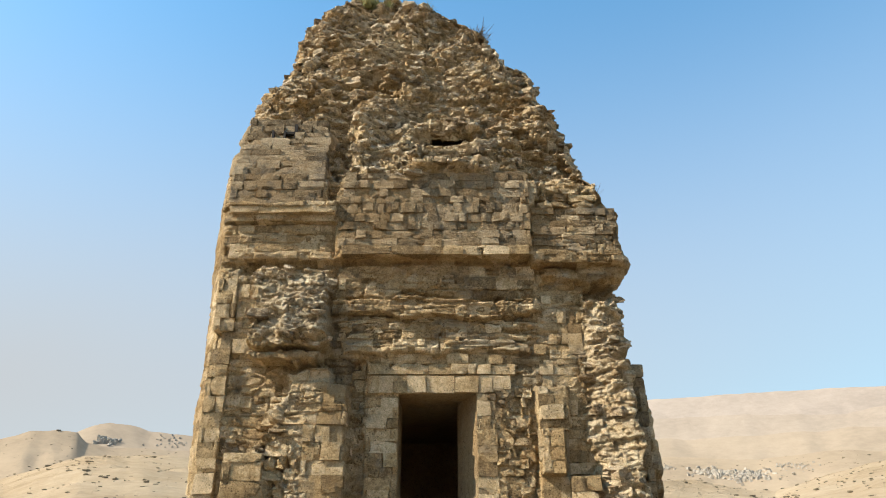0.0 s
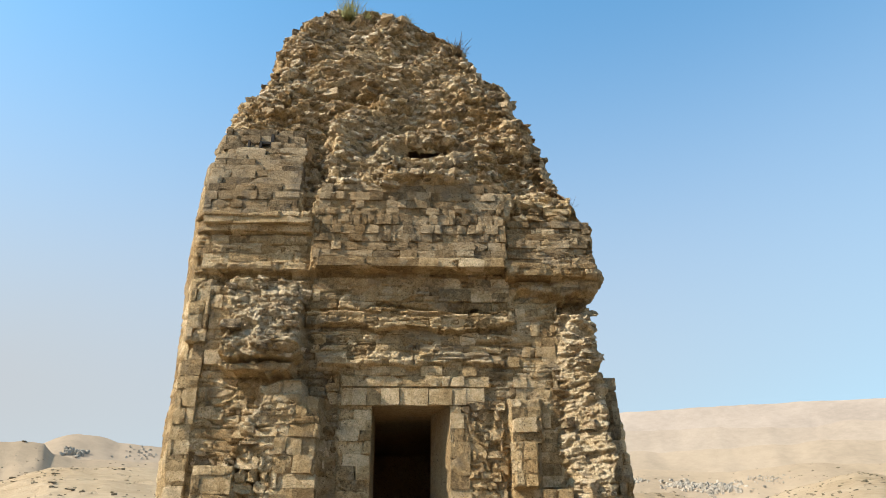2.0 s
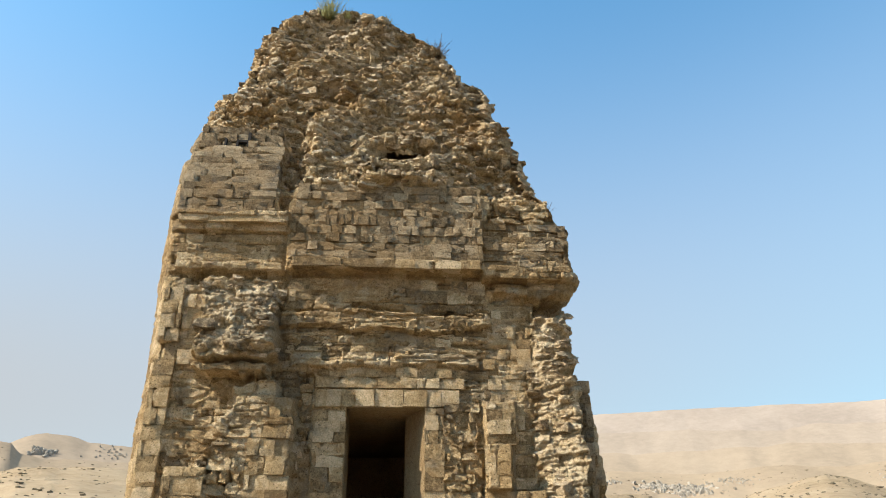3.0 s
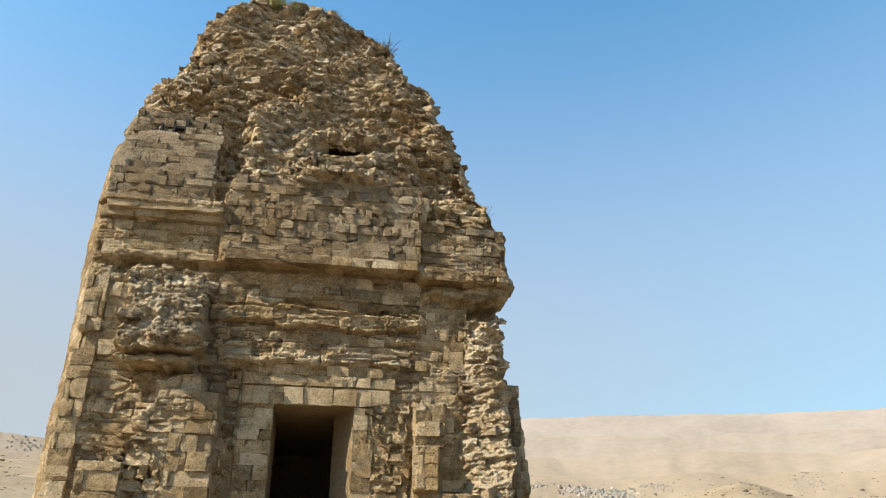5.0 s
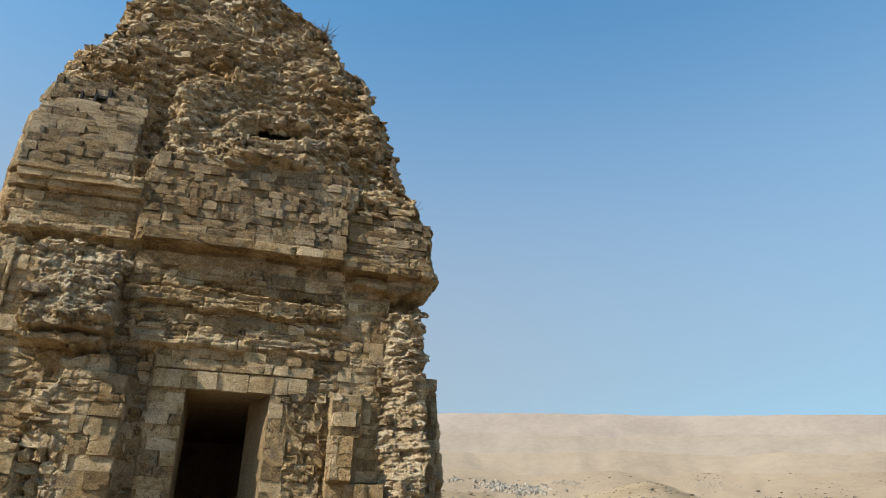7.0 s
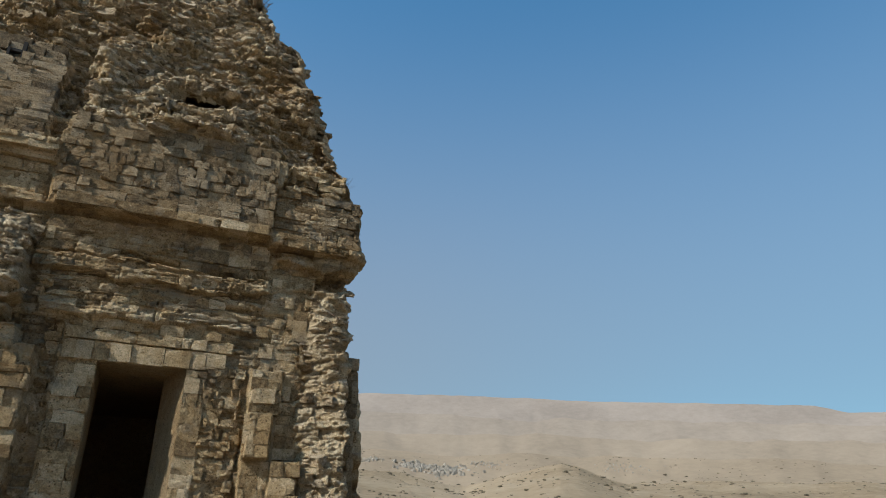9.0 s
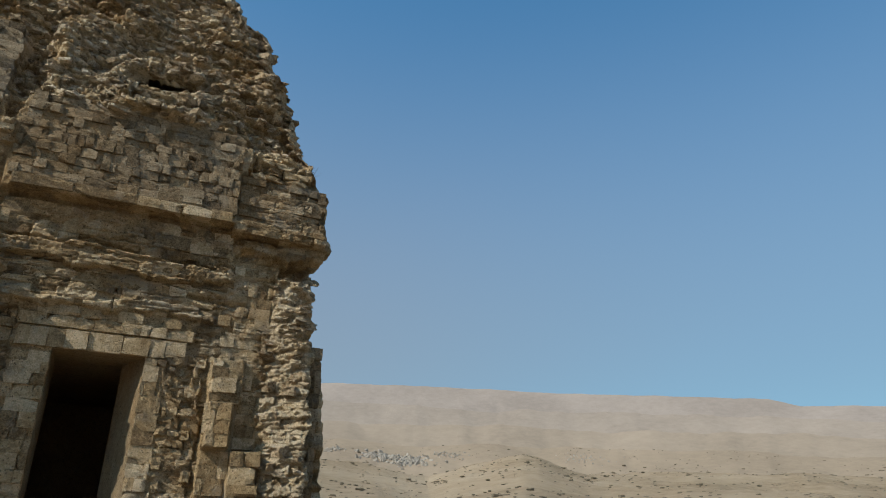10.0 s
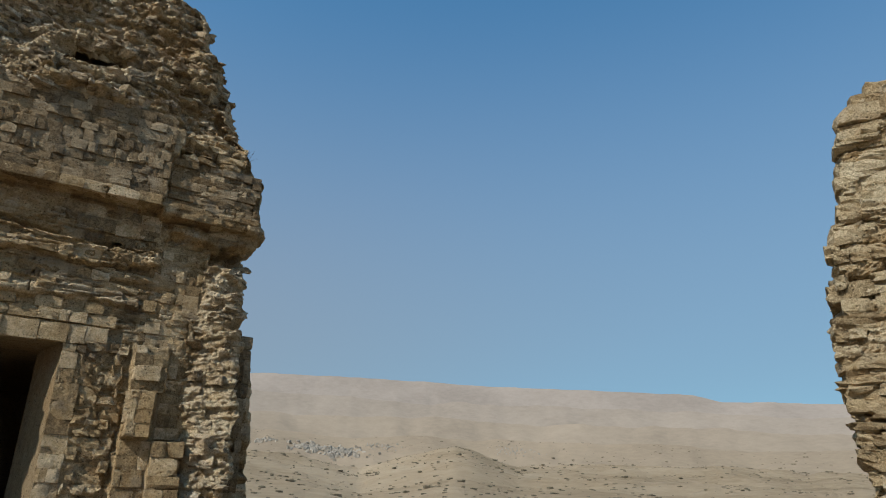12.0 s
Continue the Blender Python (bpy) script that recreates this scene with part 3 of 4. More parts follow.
    put(zone(-0.3, 0.75, 6.95, 7.5) * top, 0.14, "rubble")
    put(zone(-0.5, 0.5, 7.42, 7.72, True, 0.06), -0.06)
    put(zone(-0.5, 0.55, 7.72, 7.95, True, 0.06), 0.14)
    put(zone(-1.8, -1.35, 6.9, 8.2, True, 0.12) * top, -0.22)
    put(zone(-1.35, -1.1, 6.9, 8.3, True, 0.1) * top, 0.2)
    put(zone(-2.42, -2.35, 7.52, 7.85, False, 0.012), 0.08)
    put(zone(-2.54, -2.35, 7.66, 7.72, False, 0.012), 0.08)
    put(zone(-2.76, -2.7, 7.58, 7.76, False, 0.012), 0.08)
    put((np.abs(S + 0.03 + 0.1 * fbm(Z * 3.5, Z * 0 + 2.5, 3)) < 0.009) * zone(-0.4, 0.3, 4.16, 4.52), -0.045)
    # corners crumble
    corner = np.minimum(S - left[:, None], right[:, None] - S)
    out -= top * 0.22 * np.clip(1 - np.abs(corner) / 0.5, 0, 1) ** 2

    out -= 0.2 * np.clip(1 - np.abs(corner) / 0.3, 0, 1) * ease(-0.2, 0.4, fbm(S * 2 + 3, Z * 3.3, 3))

    # stones and joints at three sizes
    n1, j1, t1 = courses(S, Z, 0.215, 0.36, 11, 0.12, 0.016)
    n2, j2, t2 = courses(S, Z, 0.115, 0.27, 12, 0.14, 0.015)
    n3, j3, t3 = courses(S, Z, 0.062, 0.17, 13, 0.42, 0.016)
    n4, j4, t4 = courses(S + 0.07, Z + 0.03, 0.12, 0.27, 14, 0.5, 0.03)
    n5, j5, t5 = courses(S + 3, Z, 0.09, 0.19, 15, 0.35, 0.012)
    thin = np.clip(1 - coarse - rubble - mortar, 0, 1)
    out = out - 0.022 * mortar
    worn = ease(-0.25, 0.45, fbm(S * 1.1 + 60, Z * 1.4, 4))
    strata = fbm(S * 1.6, Z * 15, 4)
    relief = out.copy()
    bed = np.abs(fbm(S * 0.7 + 0.3, Z * 6.5, 3))
    relief -= thin * 0.04 * (1 - ease(0.0, 0.05, bed))
    relief += coarse * (0.03 * j1 + 0.016 * (n1 - 0.5) + 0.008 * t1 - 0.03 * (n1 > 0.93))
    relief += thin * ((0.022 + 0.012 * worn) * j2 * ease(-0.6, -0.05, fbm(S * 2.5 + 11, Z * 3.5, 3)) + (0.014 + 0.03 * worn) * (n2 - 0.5) + 0.014 * t2 - 0.05 * (n2 > 0.93) + (0.004 + 0.018 * worn) * strata)
    low = ease(6.4, 6.9, Z)
    relief += (1 - low) * rubble * 0.1 * fbm(S * 2.7 + 8, Z * 3.8, 5, 0.65)
    relief += (1 - low) * rubble * (0.03 * j5 + 0.085 * (n5 - 0.5) + 0.04 * t5 - 0.05 * (n5 > 0.92))
    relief += rubble * (0.12 + 0.88 * low) * (0.03 * j3 + 0.085 * (n3 - 0.5) + 0.04 * t3 + 0.045 * j4 * ease(-0.1, 0.3, soft) + 0.12 * (n4 - 0.5) + 0.05 * t4 - 0.08 * (n3 > 0.94))
    relief += (0.012 + 0.018 * worn * thin + 0.035 * rubble) * fbm(S * 11, Z * 17, 4, 0.75)
    relief += 0.03 * (1 - 0.7 * coarse - 0.85 * mortar) * fbm(S * 3.2, Z * 4, 3)
    pitted = ease(0.3, 0.5, fbm(S * 27 + 5, Z * 30, 2)) * ease(-0.1, 0.25, fbm(S * 2.1 + 15, Z * 2.1, 3))
    relief -= 0.022 * pitted * (0.5 + worn)
    # weather stains with shapes of their own, plus warm bounce light painted as ochre
    lime = np.maximum.reduce([zone(-2.42, -1.5, 4.35, 5.25, True, 0.08), 0.68 * zone(1.9, 2.42, 1.0, 4.95, True, 0.1), 0.8 * zone(-0.1, 0.7, 6.95, 7.55, True, 0.08),
                              0.7 * zone(0.2, 0.9, 4.12, 4.26, True, 0.03), 0.6 * zone(1.2, 1.34, 4.1, 4.7, True, 0.03), 0.6 * zone(-2.1, -1.75, 1.5, 2.75, True, 0.08),
                              0.45 * zone(0.9, 1.6, 6.0, 6.6, True, 0.1), 0.85 * top * ease(-0.05, 0.35, soft), 0.8 * zone(-2.3, -1.7, 2.7, 3.9, True, 0.1) * ease(0, 0.1, fbm(S * 3, Z * 3 + 4, 3)), 0.6 * zone(1.25, 1.6, 4.0, 4.9, True, 0.1)])
    # lichen on the shoulder; the frieze and other zones are only coloured darker
    lichen = np.maximum.reduce([0.75 * zone(-3.2, -1.75, 6.5, 7.95, True, 0.12), 0.8 * zone(-0.1, 0.7, 4.3, 4.56, True, 0.05), 0.3 * zone(-1.5, 1.3, 5.6, 6.7, True, 0.1), 0.35 * zone(1.3, 2.5, 5.4, 6.2, True, 0.1), 0.7 * zone(-1.5, -1.0, 3.55, 4.7, True, 0.08),
                                0.5 * zone(-1.15, -0.95, 2.0, 3.8, True, 0.08), 0.5 * zone(0.8, 1.2, 3.5, 4.3, True, 0.1), 0.35 * ease(0.15, 0.5, fbm(S * 0.9 + 90, Z * 0.9, 4)) * (1 - top)])
    # first band, under the frieze ledge, paints in warm bounced light; the rest are ochre stains
    rust = np.maximum.reduce([0.9 * zone(-1.5, 1.5, 5.15, 5.42, True, 0.05), 0.7 * zone(-2.9, -1.4, 5.4, 5.75, True, 0.1), 0.6 * zone(-1.6, -1.4, 6.8, 7.6, True, 0.15),
                              0.5 * zone(-2.0, -0.5, 4.75, 5.0, True, 0.06), 0.35 * ease(0.1, 0.5, fbm(S * 1.3 + 20, Z * 2.6, 4))])
    lime = lime * (0.45 + 0.55 * ease(0.25, 0.6, np.where(Z < 6.6, n5, n3)))
    stone = mortar * 0.5 + coarse * n1 + thin * n2 + rubble * (0.5 * n3 + 0.5 * n4)
    side = np.ones(n)
    side[nl + nf - 12:nl + nf] = np.linspace(1, 0.45, 12)
    side[nl + nf:] = 0.45
    side[:nl] = 0.55
    side[nl:nl + 12] = np.linspace(0.55, 1, 12)
    relief = relief * side[None, :]
    PX, PY, PZ = X + NX * relief, Y + NY * relief, Z.copy()
    verts = np.stack([PX, PY, PZ], -1).reshape(-1, 3)
    rows_, cols = np.meshgrid(np.arange(len(zs) - 1), np.arange(n - 1), indexing="ij")
    a = (rows_ * n + cols).ravel()
    quads = np.stack([a, a + 1, a + 1 + n, a + n], 1)
    # leave the doorway open
    mx, mz = (S[:-1, :-1] + S[1:, 1:]).ravel() / 2, (Z[:-1, :-1] + Z[1:, 1:]).ravel() / 2
    quads = quads[~((mx > DOOR[0]) & (mx < DOOR[1]) & (mz < DOOR[3]))]
    # the slot high in the rubble and the small putlog hole go right through
    open_ = zone(-0.32, 0.42, 7.47, 7.64, True, 0.01) + zone(0.755, 0.865, 4.82, 4.92, True, 0.008)
    open_ = (open_[:-1, :-1] > 0.5).ravel()
    mx_open = open_[~((mx > DOOR[0]) & (mx < DOOR[1]) & (mz < DOOR[3]))]
    quads = quads[~mx_open]
    me = bpy.data.meshes.new("weathered_masonry")
    me.vertices.add(len(verts))
    me.vertices.foreach_set("co", verts.astype(np.float32).ravel())
    me.loops.add(quads.size)
    me.loops.foreach_set("vertex_index", quads.astype(np.int32).ravel())
    me.polygons.add(len(quads))
    me.polygons.foreach_set("loop_start", np.arange(0, quads.size, 4, dtype=np.int32))
    for key, field in (("stone", stone), ("lime", lime), ("lichen", lichen), ("rust", rust)):
        me.attributes.new(key, 'FLOAT', 'POINT').data.foreach_set("value", field.astype(np.float32).ravel())
    me.update()
    me.validate()
    me.materials.append(SKIN)
    ob = new("weathered_masonry", me)
    ob.parent = tower
    tagged(ob, "weathered coursed limestone and exposed rubble core", kind="stuff")
    return X, Y, NX, NY, relief, rubble, S, Z


skin = build_skin()

# loose stones that stand out of the rubble
pick = np.random.default_rng(77)
X_, Y_, NX_, NY_, OUT_, RUB_, S_, Z_ = skin
lone = 0
for _ in range(7000):
    i, k = int(pick.integers(40, X_.shape[0] - 1)), int(pick.integers(40, X_.shape[1] - 40))
    if RUB_[i, k] < 0.6 or Z_[i, k] < 1.8 or (Z_[i, k] < 6.6 and pick.random() < 0.45) or (abs(S_[i, k]) < 0.55 and 7.3 < Z_[i, k] < 7.72):
        continue
    w = pick.uniform(0.06, 0.16) * (1.6 if pick.random() < 0.1 else 1)
    d = OUT_[i, k] - pick.uniform(0.0, 0.06)
    size = (w, w * pick.uniform(0.7, 1.2), w * pick.uniform(0.26, 0.6))
    spin = (pick.normal(0.1, 0.15), pick.normal(0, 0.1), pick.normal(0, 0.5))
    at = (X_[i, k] + NX_[i, k] * d, Y_[i, k] + NY_[i, k] * d, Z_[i, k])
    which = int(pick.integers(30))
    if lone < 300 and at[2] < 8.2 and w > 0.1:
        ob = new("rubble_stone", slab_meshes[which])
        ob.matrix_world = Matrix.Translation(at) @ Euler(spin).to_matrix().to_4x4() @ Matrix.Diagonal((*size, 1))
        ob.parent = tower
        lone += 1
    else:
        piles["rubble"].add(SLABS[which], size, turn(*spin), at)

# squared blocks that still sit in their courses
surround = backing("door_surround", "squared blocks framing the doorway", -0.97, -0.58, 1.4, 3.56, 0.0)
lay(surround, -0.97, -0.57, 1.5, 3.56, 0.0, 0.15, 0.21, 0.01)
surround = backing("door_surround", "squared blocks framing the doorway", 0.45, 0.86, 1.4, 3.56, 0.0)
lay(surround, 0.43, 0.68, 1.5, 3.56, 0.0, 0.17, 0.2, 0.01)
lay(surround, 0.66, 1.13, 1.5, 3.66, 0.0, 0.11, 0.17, 0.03, gap=0.12, meshes=rough_meshes)
surround = backing("lintel_course", "squared blocks over the doorway", -0.97, 0.88, 3.6, 4.08, 0.02)
lay(surround, -0.97, 0.88, 3.58, 3.82, 0.01, 0.24, 0.3, 0.012)
lay(surround, -0.97, 0.94, 3.82, 4.09, 0.01, 0.15, 0.18, 0.014)
pier = backing("pilaster", "broken pilaster of squared pitted blocks", -1.72, -1.2, 1.4, 3.62, 0.22)
lay(pier, -1.72, -1.2, 1.5, 3.4, 0.22, 0.18, 0.3, 0.01, gap=0.03)
lay(pier, -1.8, -1.36, 3.4, 3.66, 0.22, 0.13, 0.25, 0.015)
lay(pier, -2.3, -1.7, 2.1, 3.85, 0.2, 0.12, 0.18, 0.03, keep=lambda x, z: x > -2.34 + 0.42 * (z - 2.56) + 0.12 * math.sin(z * 9), meshes=rough_meshes)
pier = backing("wall_panel", "rough coursed stones with worn plaster", -2.7, -2.0, 2.85, 4.0, -0.02)
lay(pier, -2.78, -1.55, 2.82, 4.0, -0.03, 0.12, 0.19, 0.018, keep=lambda x, z: x < -2.42 + 0.42 * (z - 2.56), gap=0.15, meshes=rough_meshes)
pier = backing("pilaster", "worn pilaster of squared blocks", 1.21, 1.6, 1.4, 3.64, 0.1)
lay(pier, 1.21, 1.58, 3.1, 3.64, 0.1, 0.16, 0.24, 0.012)
lay(pier, 1.19, 1.51, 2.57, 3.1, 0.2, 0.17, 0.34, 0.006, yaw=-0.3, gap=0.0)
lay(pier, 1.52, 1.84, 2.58, 3.6, 0.0, 0.15, 0.2, 0.015)
lay(pier, 1.2, 1.54, 1.5, 2.55, 0.1, 0.16, 0.22, 0.02)
lay(pier, 1.2, 1.85, 3.66, 4.9, 0.0, 0.13, 0.22, 0.018, gap=0.12)
pier = backing("buttress_block", "low sunlit buttress of squared blocks", 1.56, 1.88, 1.4, 2.54, 0.22)
lay(pier, 1.55, 1.9, 1.5, 2.56, 0.26, 0.17, 0.3, 0.008, yaw=-0.22, gap=0.0)
pier = backing("end_blocks", "dark squared blocks at the broken wall end", 2.3, 2.55, 1.4, 3.9, 0.08)
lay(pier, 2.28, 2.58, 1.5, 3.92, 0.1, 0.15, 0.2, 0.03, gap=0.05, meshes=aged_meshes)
pier = backing("corner_pilaster", "corner pilaster of squared blocks", -2.98, -2.8, 1.4, 5.2, 0.05)
lay(pier, -3.05, -2.79, 1.5, 5.2, 0.05, 0.2, 0.3, 0.012, gap=0.08)
lay(pier, -2.78, -2.46, 4.1, 5.2, 0.0, 0.16, 0.2, 0.02, gap=0.15)
pier = backing("buttress_block", "low broken buttress of squared blocks", -2.64, -2.15, 1.4, 2.76, 0.26)
lay(pier, -2.65, -2.17, 1.5, 2.8, 0.27, 0.18, 0.4, 0.01, gap=0.03)
lay(pier, -1.21, -0.97, 1.5, 4.05, -0.09, 0.13, 0.13, 0.03, gap=0.12, meshes=rough_meshes)
band = backing("relieving_courses", "layered ochre courses over the lintel", -1.4, 1.2, 4.15, 5.3, 0.0)
lay(band, -1.4, 1.15, 4.27, 4.56, 0.02, 0.1, 0.24, 0.02, gap=0.3, meshes=rough_meshes)
lay(band, -1.42, 1.2, 4.62, 4.84, 0.1, 0.09, 0.26, 0.02, gap=0.25, meshes=rough_meshes, keep=lambda x, z: not 0.65 < x < 0.97)
lay(band, -1.42, 1.25, 4.98, 5.32, 0.05, 0.15, 0.36, 0.012, gap=0.2)
band = backing("cornice", "projecting moulded cornice", -2.95, -1.5, 5.55, 6.24, 0.1)
lay(band, -2.98, -1.5, 6.06, 6.16, 0.25, 0.1, 0.6, 0.015, gap=0.03)
lay(band, -2.98, -1.52, 5.96, 6.06, 0.17, 0.1, 0.5, 0.012)
lay(band, -2.96, -1.55, 5.42, 5.95, 0.1, 0.13, 0.3, 0.012)
band = backing("frieze", "band of small coursed stones over the doorway", -1.45, 1.2, 5.5, 6.7, 0.18)
lay(band, -1.38, 1.22, 5.42, 5.56, 0.24, 0.14, 0.45, 0.02)
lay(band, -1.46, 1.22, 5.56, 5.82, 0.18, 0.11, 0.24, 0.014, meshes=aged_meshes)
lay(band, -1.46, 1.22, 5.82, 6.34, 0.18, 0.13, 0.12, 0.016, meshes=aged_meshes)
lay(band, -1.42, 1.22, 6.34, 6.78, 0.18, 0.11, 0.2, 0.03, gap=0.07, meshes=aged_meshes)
band = backing("cornice", "worn projecting cornice", 1.25, 2.4, 5.35, 6.1, 0.06)
lay(band, 1.3, 2.46, 5.32, 5.5, 0.2, 0.09, 0.36, 0.02)
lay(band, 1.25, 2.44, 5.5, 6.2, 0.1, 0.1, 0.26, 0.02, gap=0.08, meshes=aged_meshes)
lay(band, 1.3, 2.2, 6.2, 6.6, 0.1, 0.1, 0.2, 0.03, gap=0.15, meshes=rough_meshes)
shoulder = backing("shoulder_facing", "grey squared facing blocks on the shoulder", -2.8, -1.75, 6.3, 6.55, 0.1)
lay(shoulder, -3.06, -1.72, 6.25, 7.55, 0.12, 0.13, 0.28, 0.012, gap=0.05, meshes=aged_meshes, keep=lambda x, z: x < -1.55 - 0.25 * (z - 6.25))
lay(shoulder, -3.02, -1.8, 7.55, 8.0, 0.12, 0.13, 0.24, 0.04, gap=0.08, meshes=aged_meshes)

# faded dark paint strokes on the shoulder, too worn to read
PAINT = plain("faded_dark_paint", (0.035, 0.032, 0.03), 0.9, 14)
for x0, x1, z0, z1 in ((-2.3, -2.255, 7.53, 7.82), (-2.46, -2.3, 7.64, 7.68), (-2.46, -2.43, 7.56, 7.68), (-2.64, -2.61, 7.56, 7.7)):
    bm = bmesh.new()
    y = 8.845 + 0.33 * (z0 + z1 - 13.2) / 2
    block(bm, x0, x1, y - 0.006, y + 0.06, z0, z1)
    part("paint_stroke", bm, PAINT, tower, "faded dark paint stroke")

# left return, right side and back walls of the tower
def side_wall(p, q, z0, z1, course, length, rough, pile):
    p, q = Vector((*p, 0)), Vector((*q, 0))
    along = (q - p).normalized()
    run = (q - p).length
    ang = math.atan2(along.y, along.x)
    z = z0
    while z < z1:
        h = course * rng.uniform(0.8, 1.25)
        s = -rng.random() * length * 0.5
        while s < run:
            w = length * rng.uniform(0.6, 1.5)
            a, b = max(0, s), min(run, s + w)
            s += w
            if b - a < 0.04:
                continue
            c = p + along * ((a + b) / 2)
            k = int(rng.integers(10))
            off = rng.normal(0, rough)
            n = Vector((along.y, -along.x, 0))
            at = (c.x + n.x * (off - 0.14), c.y + n.y * (off - 0.14), z + h / 2)
            piles[pile].add(ASHLAR[k], (b - a, 0.34, h * 0.97), turn(rng.normal(0, rough * 2), rng.normal(0, rough), ang + rng.normal(0, rough * 2)), at)
        z += h


side_wall((-3.36, 14.4), (-3.36, 11.0), 1.2, 8.0, 0.25, 0.5, 0.03, "masonry")
side_wall((2.62, 10.6), (2.5, 14.4), 1.2, 4.0, 0.22, 0.45, 0.04, "masonry")
side_wall((2.3, 10.6), (2.3, 14.4), 4.0, 6.6, 0.22, 0.45, 0.04, "masonry")
side_wall((2.5, 14.5), (-3.36, 14.5), 1.2, 8.0, 0.25, 0.5, 0.03, "masonry")


# solid core: walls round the dark chamber, then the filled upper part
def core_block(*box):
    bm = bmesh.new()
    block(bm, *box)
    part("core_wall", bm, MORTAR, tower)


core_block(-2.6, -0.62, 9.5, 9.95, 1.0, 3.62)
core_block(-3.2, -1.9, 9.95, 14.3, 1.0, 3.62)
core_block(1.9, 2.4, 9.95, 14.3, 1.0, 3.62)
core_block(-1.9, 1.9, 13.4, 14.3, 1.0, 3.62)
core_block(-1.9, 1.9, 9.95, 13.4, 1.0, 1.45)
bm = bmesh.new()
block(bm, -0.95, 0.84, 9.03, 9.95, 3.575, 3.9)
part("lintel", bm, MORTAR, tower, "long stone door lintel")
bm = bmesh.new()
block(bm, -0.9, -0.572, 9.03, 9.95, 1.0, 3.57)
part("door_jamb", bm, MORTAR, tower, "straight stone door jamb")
bm = bmesh.new()
v = [bm.verts.new(c) for c in ((0.44, 9.0, 1.0), (2.2, 9.25, 1.0), (2.2, 9.95, 1.0), (0.2, 9.95, 1.0), (0.2, 9.6, 1.0))]
f = bm.faces.new(v[::-1])
up = bmesh.ops.extrude_face_region(bm, geom=[f])
bmesh.ops.translate(bm, vec=(0, 0, 2.62), verts=[e for e in up["geom"] if isinstance(e, bmesh.types.BMVert)])
bmesh.ops.recalc_face_normals(bm, faces=bm.faces)
part("door_jamb", bm, MORTAR, tower, "splayed plastered door jamb")


def upper_core():
    verts, faces = [], []
    nx, zs = 56, [3.6 + k * 0.1 for k in range(80)]
    for z in zs:
        lo, hi = lerp(LEFT, z) + 0.35, lerp(RIGHT, z) - 0.35
        back = 14.4 - 0.5 * max(0, z - 7)
        for k in range(nx + 1):
            x = lo + (hi - lo) * k / nx
            y = front(x, z) + 0.6
            verts.append((x, y, z))
        for k in range(nx + 1):
            x = hi - (hi - lo) * k / nx
            verts.append((x, max(back, front(x, z) + 1.1), z))
    w = 2 * (nx + 1)
    for i in range(len(zs) - 1):
        for k in range(w):
            a, b = i * w + k, i * w + (k + 1) % w
            faces.append((a, b, b + w, a + w))
    faces.append(tuple(range(w))[::-1])
    faces.append(tuple((len(zs) - 1) * w + k for k in range(w)))
    ob = new("core", mesh_of("core", verts, faces, MORTAR))
    ob.parent = tower


upper_core()
piles["masonry"].build("side_masonry", MASONRY, tower, "coursed limestone of the side and rear walls")
piles["rubble"].build("loose_rubble", RUBBLE, tower, "jagged stones standing out of the rubble core")

# ---- the second ruin ----
ruin = new("ruined_wall")
tagged(ruin, "broken end of a second sunlit tan stone ruin", "wall")
ALONG, INTO = Vector((0.53, -0.848, 0)), Vector((0.848, 0.53, 0))
RUIN_EDGE = [(0.0, 0.36), (1.89, 0.38), (2.06, 0.385), (2.14, 0.34), (2.98, 0.334), (3.33, 0.366), (3.53, 0.43), (3.67, 0.397), (3.79, 0.436), (3.89, 0.51), (4.22, 0.558), (4.4, 0.564), (4.55, 0.61),
             (4.84, 0.663), (4.9, 0.768), (5.02, 0.92), (5.13, 1.09), (5.38, 1.6), (5.55, 2.4)]
ruin_stone = stone_material("sunlit_rubble", (0.26, 0.195, 0.115), (0.6, 0.465, 0.285), (0.76, 0.63, 0.43), stain=0.2, white=0.4, by_object=True)
ruin_meshes = [mesh_of("stone", v, f, ruin_stone) for v, f in LEDGES]


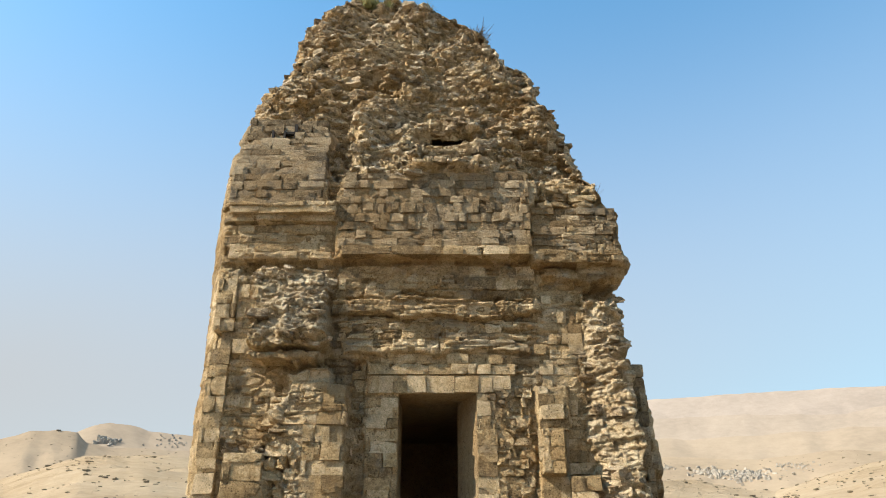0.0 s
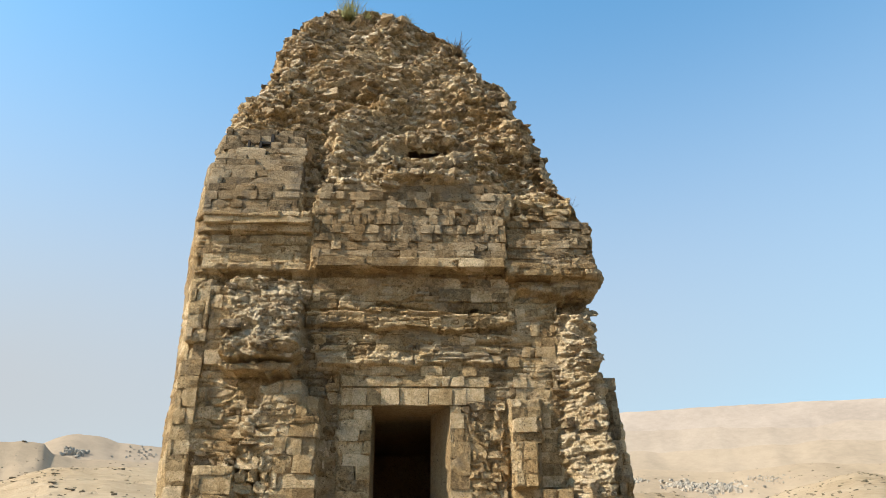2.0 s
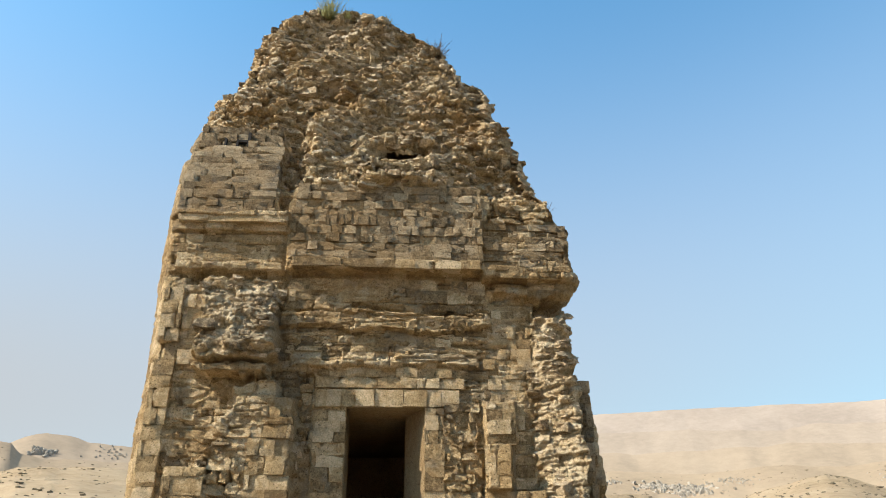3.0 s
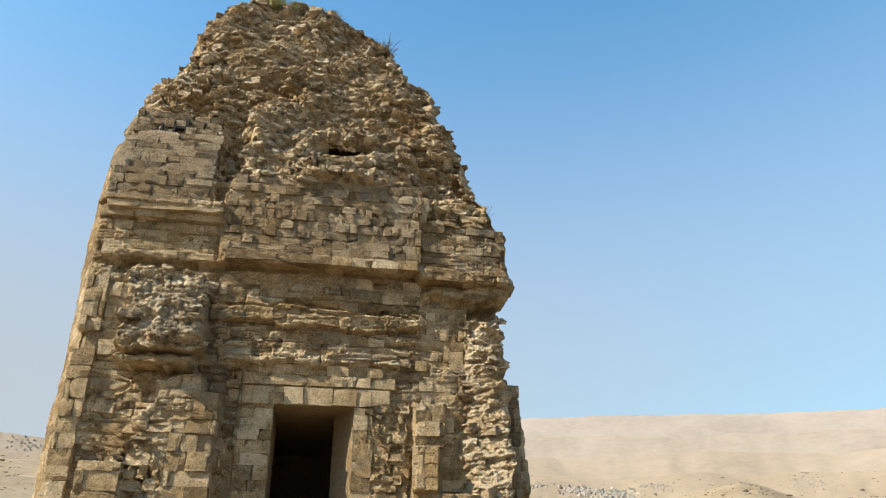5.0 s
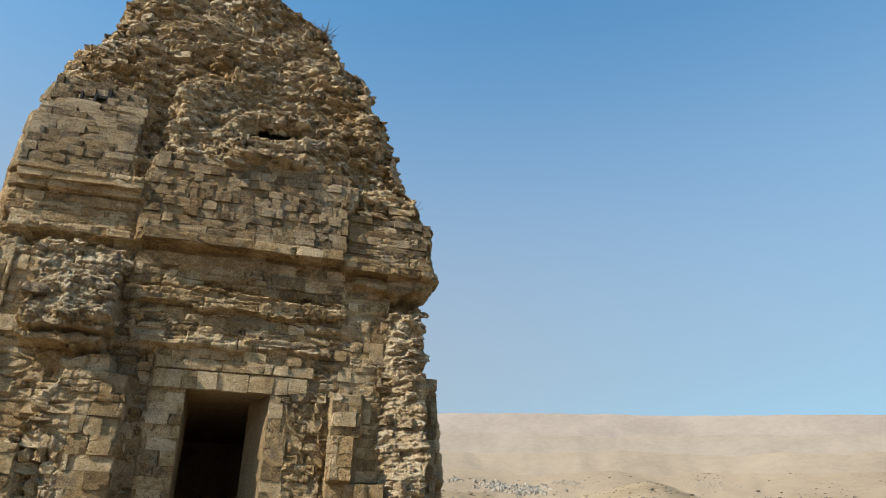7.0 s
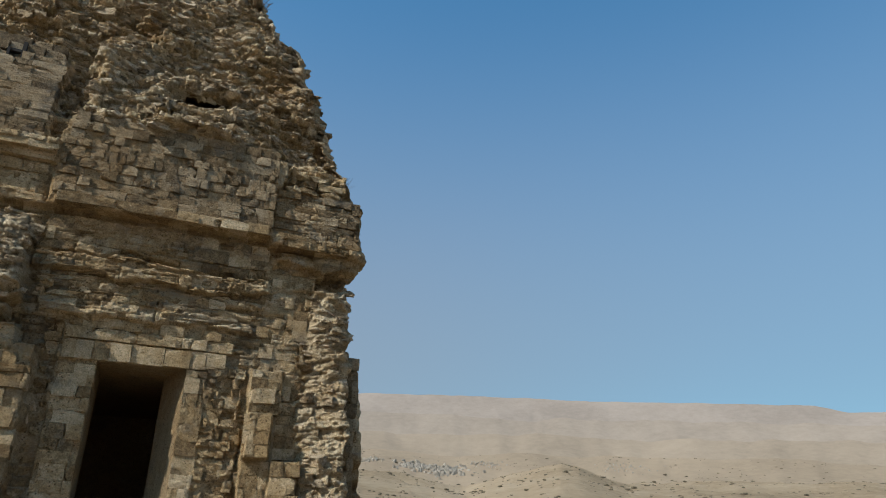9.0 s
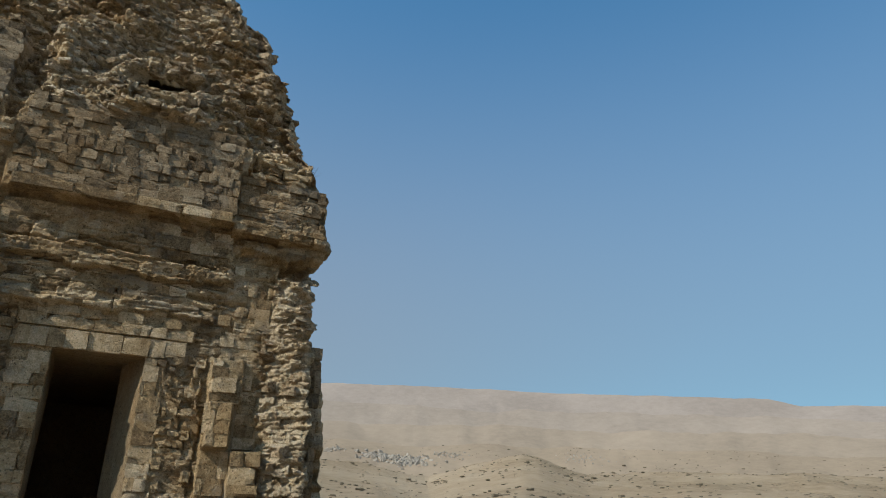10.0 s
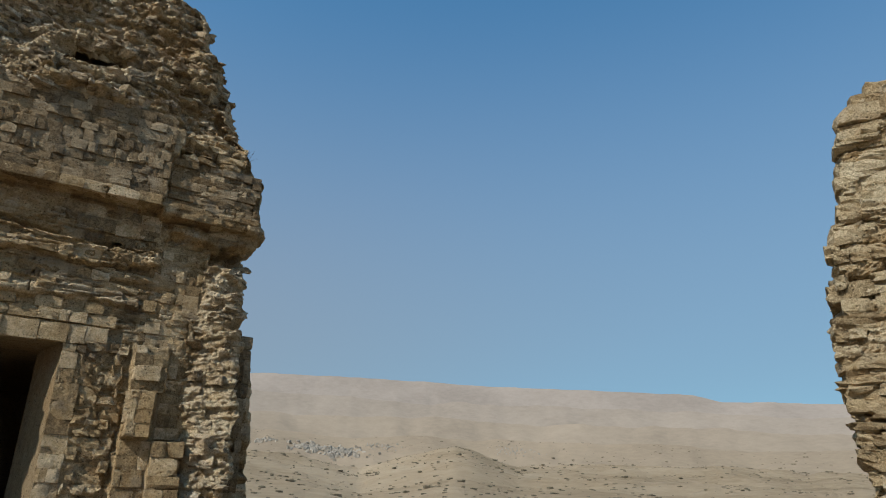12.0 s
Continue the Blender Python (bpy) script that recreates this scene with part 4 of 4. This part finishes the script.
def build_ruin():
    zs = np.arange(0.0, 5.7, 0.014)
    nr, nf = 60, 190
    edge = np.interp(zs, [a for a, _ in RUIN_EDGE], [b for _, b in RUIN_EDGE])
    n = nr + nf
    L, D, S = np.zeros((len(zs), n)), np.zeros((len(zs), n)), np.zeros((len(zs), n))
    Z = np.repeat(zs[:, None], n, 1)
    NL, ND = np.zeros_like(L), np.zeros_like(L)
    q = np.linspace(1, 0, nr, endpoint=False)
    L[:, :nr] = edge[:, None] + 0.1
    D[:, :nr] = 6.0 + 0.9 * q
    S[:, :nr] = edge[:, None] - 0.9 * q
    NL[:, :nr] = -1
    L[:, nr:] = edge[:, None] + 0.1 + np.linspace(0, 1, nf) * (3.0 - edge[:, None])
    D[:, nr:] = 6.0
    S[:, nr:] = L[:, nr:] - 0.07
    ND[:, nr:] = -1
    for a in (NL, ND):
        for _ in range(3):
            a[:, 1:-1] = (a[:, :-2] + 2 * a[:, 1:-1] + a[:, 2:]) / 4
    n1, j1, t1 = courses(S + 30, Z, 0.16, 0.42, 21, 0.5, 0.022)
    n2, j2, t2 = courses(S + 30, Z, 0.09, 0.2, 22, 0.8, 0.026)
    mix = ease(-0.15, 0.15, fbm(S * 1.5 + 70, Z * 1.9, 3))
    relief = mix * (0.05 * j1 + 0.06 * (n1 - 0.5) + 0.03 * t1 - 0.1 * (n1 > 0.9)) + (1 - mix) * (0.05 * j2 + 0.09 * (n2 - 0.5) + 0.03 * t2 - 0.1 * (n2 > 0.9))
    relief = relief + 0.07 * fbm(S * 2 + 33, Z * 2.4, 4) + 0.06 * fbm(S * 9, Z * 16, 4, 0.75) 
    PL, PD = L + NL * relief, D + ND * relief
    P = np.stack([PL * ALONG.x + PD * INTO.x, PL * ALONG.y + PD * INTO.y, Z], -1).reshape(-1, 3)
    r_, c_ = np.meshgrid(np.arange(len(zs) - 1), np.arange(n - 1), indexing="ij")
    a = (r_ * n + c_).ravel()
    me = mesh_of("weathered_masonry", P, np.stack([a, a + 1, a + 1 + n, a + n], 1), SKIN)
    for key, field in (("stone", mix * n1 + (1 - mix) * n2), ("lime", 0.8 * ease(-0.2, 0.3, fbm(S * 2 + 5, Z * 3, 3))), ("lichen", 0 * Z), ("rust", 0.4 * ease(0.1, 0.5, fbm(S * 2 + 50, Z * 3, 3)))):
        me.attributes.new(key, 'FLOAT', 'POINT').data.foreach_set("value", field.astype(np.float32).ravel())
    ob = new("weathered_masonry", me)
    ob.parent = ruin
    tagged(ob, "sunlit tan rubble courses", kind="stuff")
    bm = bmesh.new()
    block(bm, 1.0, 3.0, -0.9, -0.35, 0.0, 4.5)
    core = part("core", bm, MORTAR, ruin)
    core.matrix_world = Matrix.Translation(INTO * 7.1) @ Matrix.Rotation(math.atan2(ALONG.y, ALONG.x), 4, 'Z') @ Matrix.Translation((0, 0.7, 0))
    ang = math.atan2(ALONG.y, ALONG.x)
    z = 1.2
    while z < 5.4:
        h = rng.choice((0.05, 0.065, 0.085, 0.12))
        start = lerp(RUIN_EDGE, z + h / 2)
        l = start + 0.018 + abs(rng.normal(0, 0.03))
        while l < start + 0.85:
            w = rng.choice((0.1, 0.16, 0.22, 0.3))
            deep = 0.3
            out = 0.03 + rng.normal(0, 0.02)
            if rng.random() > 0.07:
                e = 6.0 - out + deep / 2
                c = l + w / 2
                ob = new("stone", ruin_meshes[int(rng.integers(30))])
                ob.matrix_world = Matrix.Translation((c * ALONG.x + e * INTO.x, c * ALONG.y + e * INTO.y, z + h / 2)) @ Euler((rng.normal(0, 0.06), rng.normal(0, 0.05), ang + rng.normal(0, 0.07))).to_matrix().to_4x4() @ Matrix.Diagonal((w * 1.08, deep, h * 1.2, 1))
                ob.parent = ruin
            l += w
        z += h * 0.97


build_ruin()


# ---- plants on the ruin ----
def tuft(name, at, blades, high, spread, material, label, seed, branch=False):
    r = np.random.default_rng(seed)
    bm = bmesh.new()
    for _ in range(blades):
        a, lean = r.uniform(0, 6.28), abs(r.normal(0, spread))
        h = high * r.uniform(0.5, 1.1)
        root = Vector((r.normal(0, spread * 0.35), r.normal(0, spread * 0.25), -0.04))
        tip = root + Vector((math.cos(a) * lean, math.sin(a) * lean, h))
        midp = root.lerp(tip, 0.55) + Vector((0, 0, h * 0.12))
        side = Vector((-math.sin(a), math.cos(a), 0)) * (0.006 if branch else 0.0045)
        pts = [root - side, root + side, midp + side * 0.8, midp - side * 0.8, tip]
        v = [bm.verts.new(p) for p in pts]
        bm.faces.new((v[0], v[1], v[2], v[3]))
        bm.faces.new((v[3], v[2], v[4]))
        if branch:
            for _ in range(3):
                q = root.lerp(tip, r.uniform(0.4, 0.9))
                e = q + Vector((r.normal(0, 0.05), r.normal(0, 0.05), r.uniform(0.02, 0.07)))
                u = [bm.verts.new(p) for p in (q - side * 0.6, q + side * 0.6, e)]
                bm.faces.new(u)
    me = bpy.data.meshes.new(name)
    bm.to_mesh(me)
    bm.free()
    me.materials.append(material)
    ob = new(name, me)
    ob.location = at
    tagged(ob, label, "plant", group="plants growing on the ruin")


tuft("grass_tuft", (-1.42, 10.6, 11.55), 260, 0.42, 0.22, DRY_GRASS, "pale dry grass tuft growing on the ruin's top", 1)
tuft("grass_tuft", (-1.05, 10.6, 11.5), 60, 0.2, 0.12, DRY_GRASS, "short dry grass tuft on the ruin's top", 2)
tuft("grass_tuft", (-0.3, 10.6, 11.4), 60, 0.2, 0.15, DRY_GRASS, "short dry grass tuft on the ruin's top", 3)
tuft("dry_shrub", (0.66, 10.3, 10.45), 110, 0.17, 0.17, TWIG, "bare dry shrub on the broken shoulder", 4, True)
tuft("dry_shrub", (2.2, 9.1, 6.45), 6, 0.24, 0.14, TWIG, "few dry twigs growing from the masonry edge", 5, True)
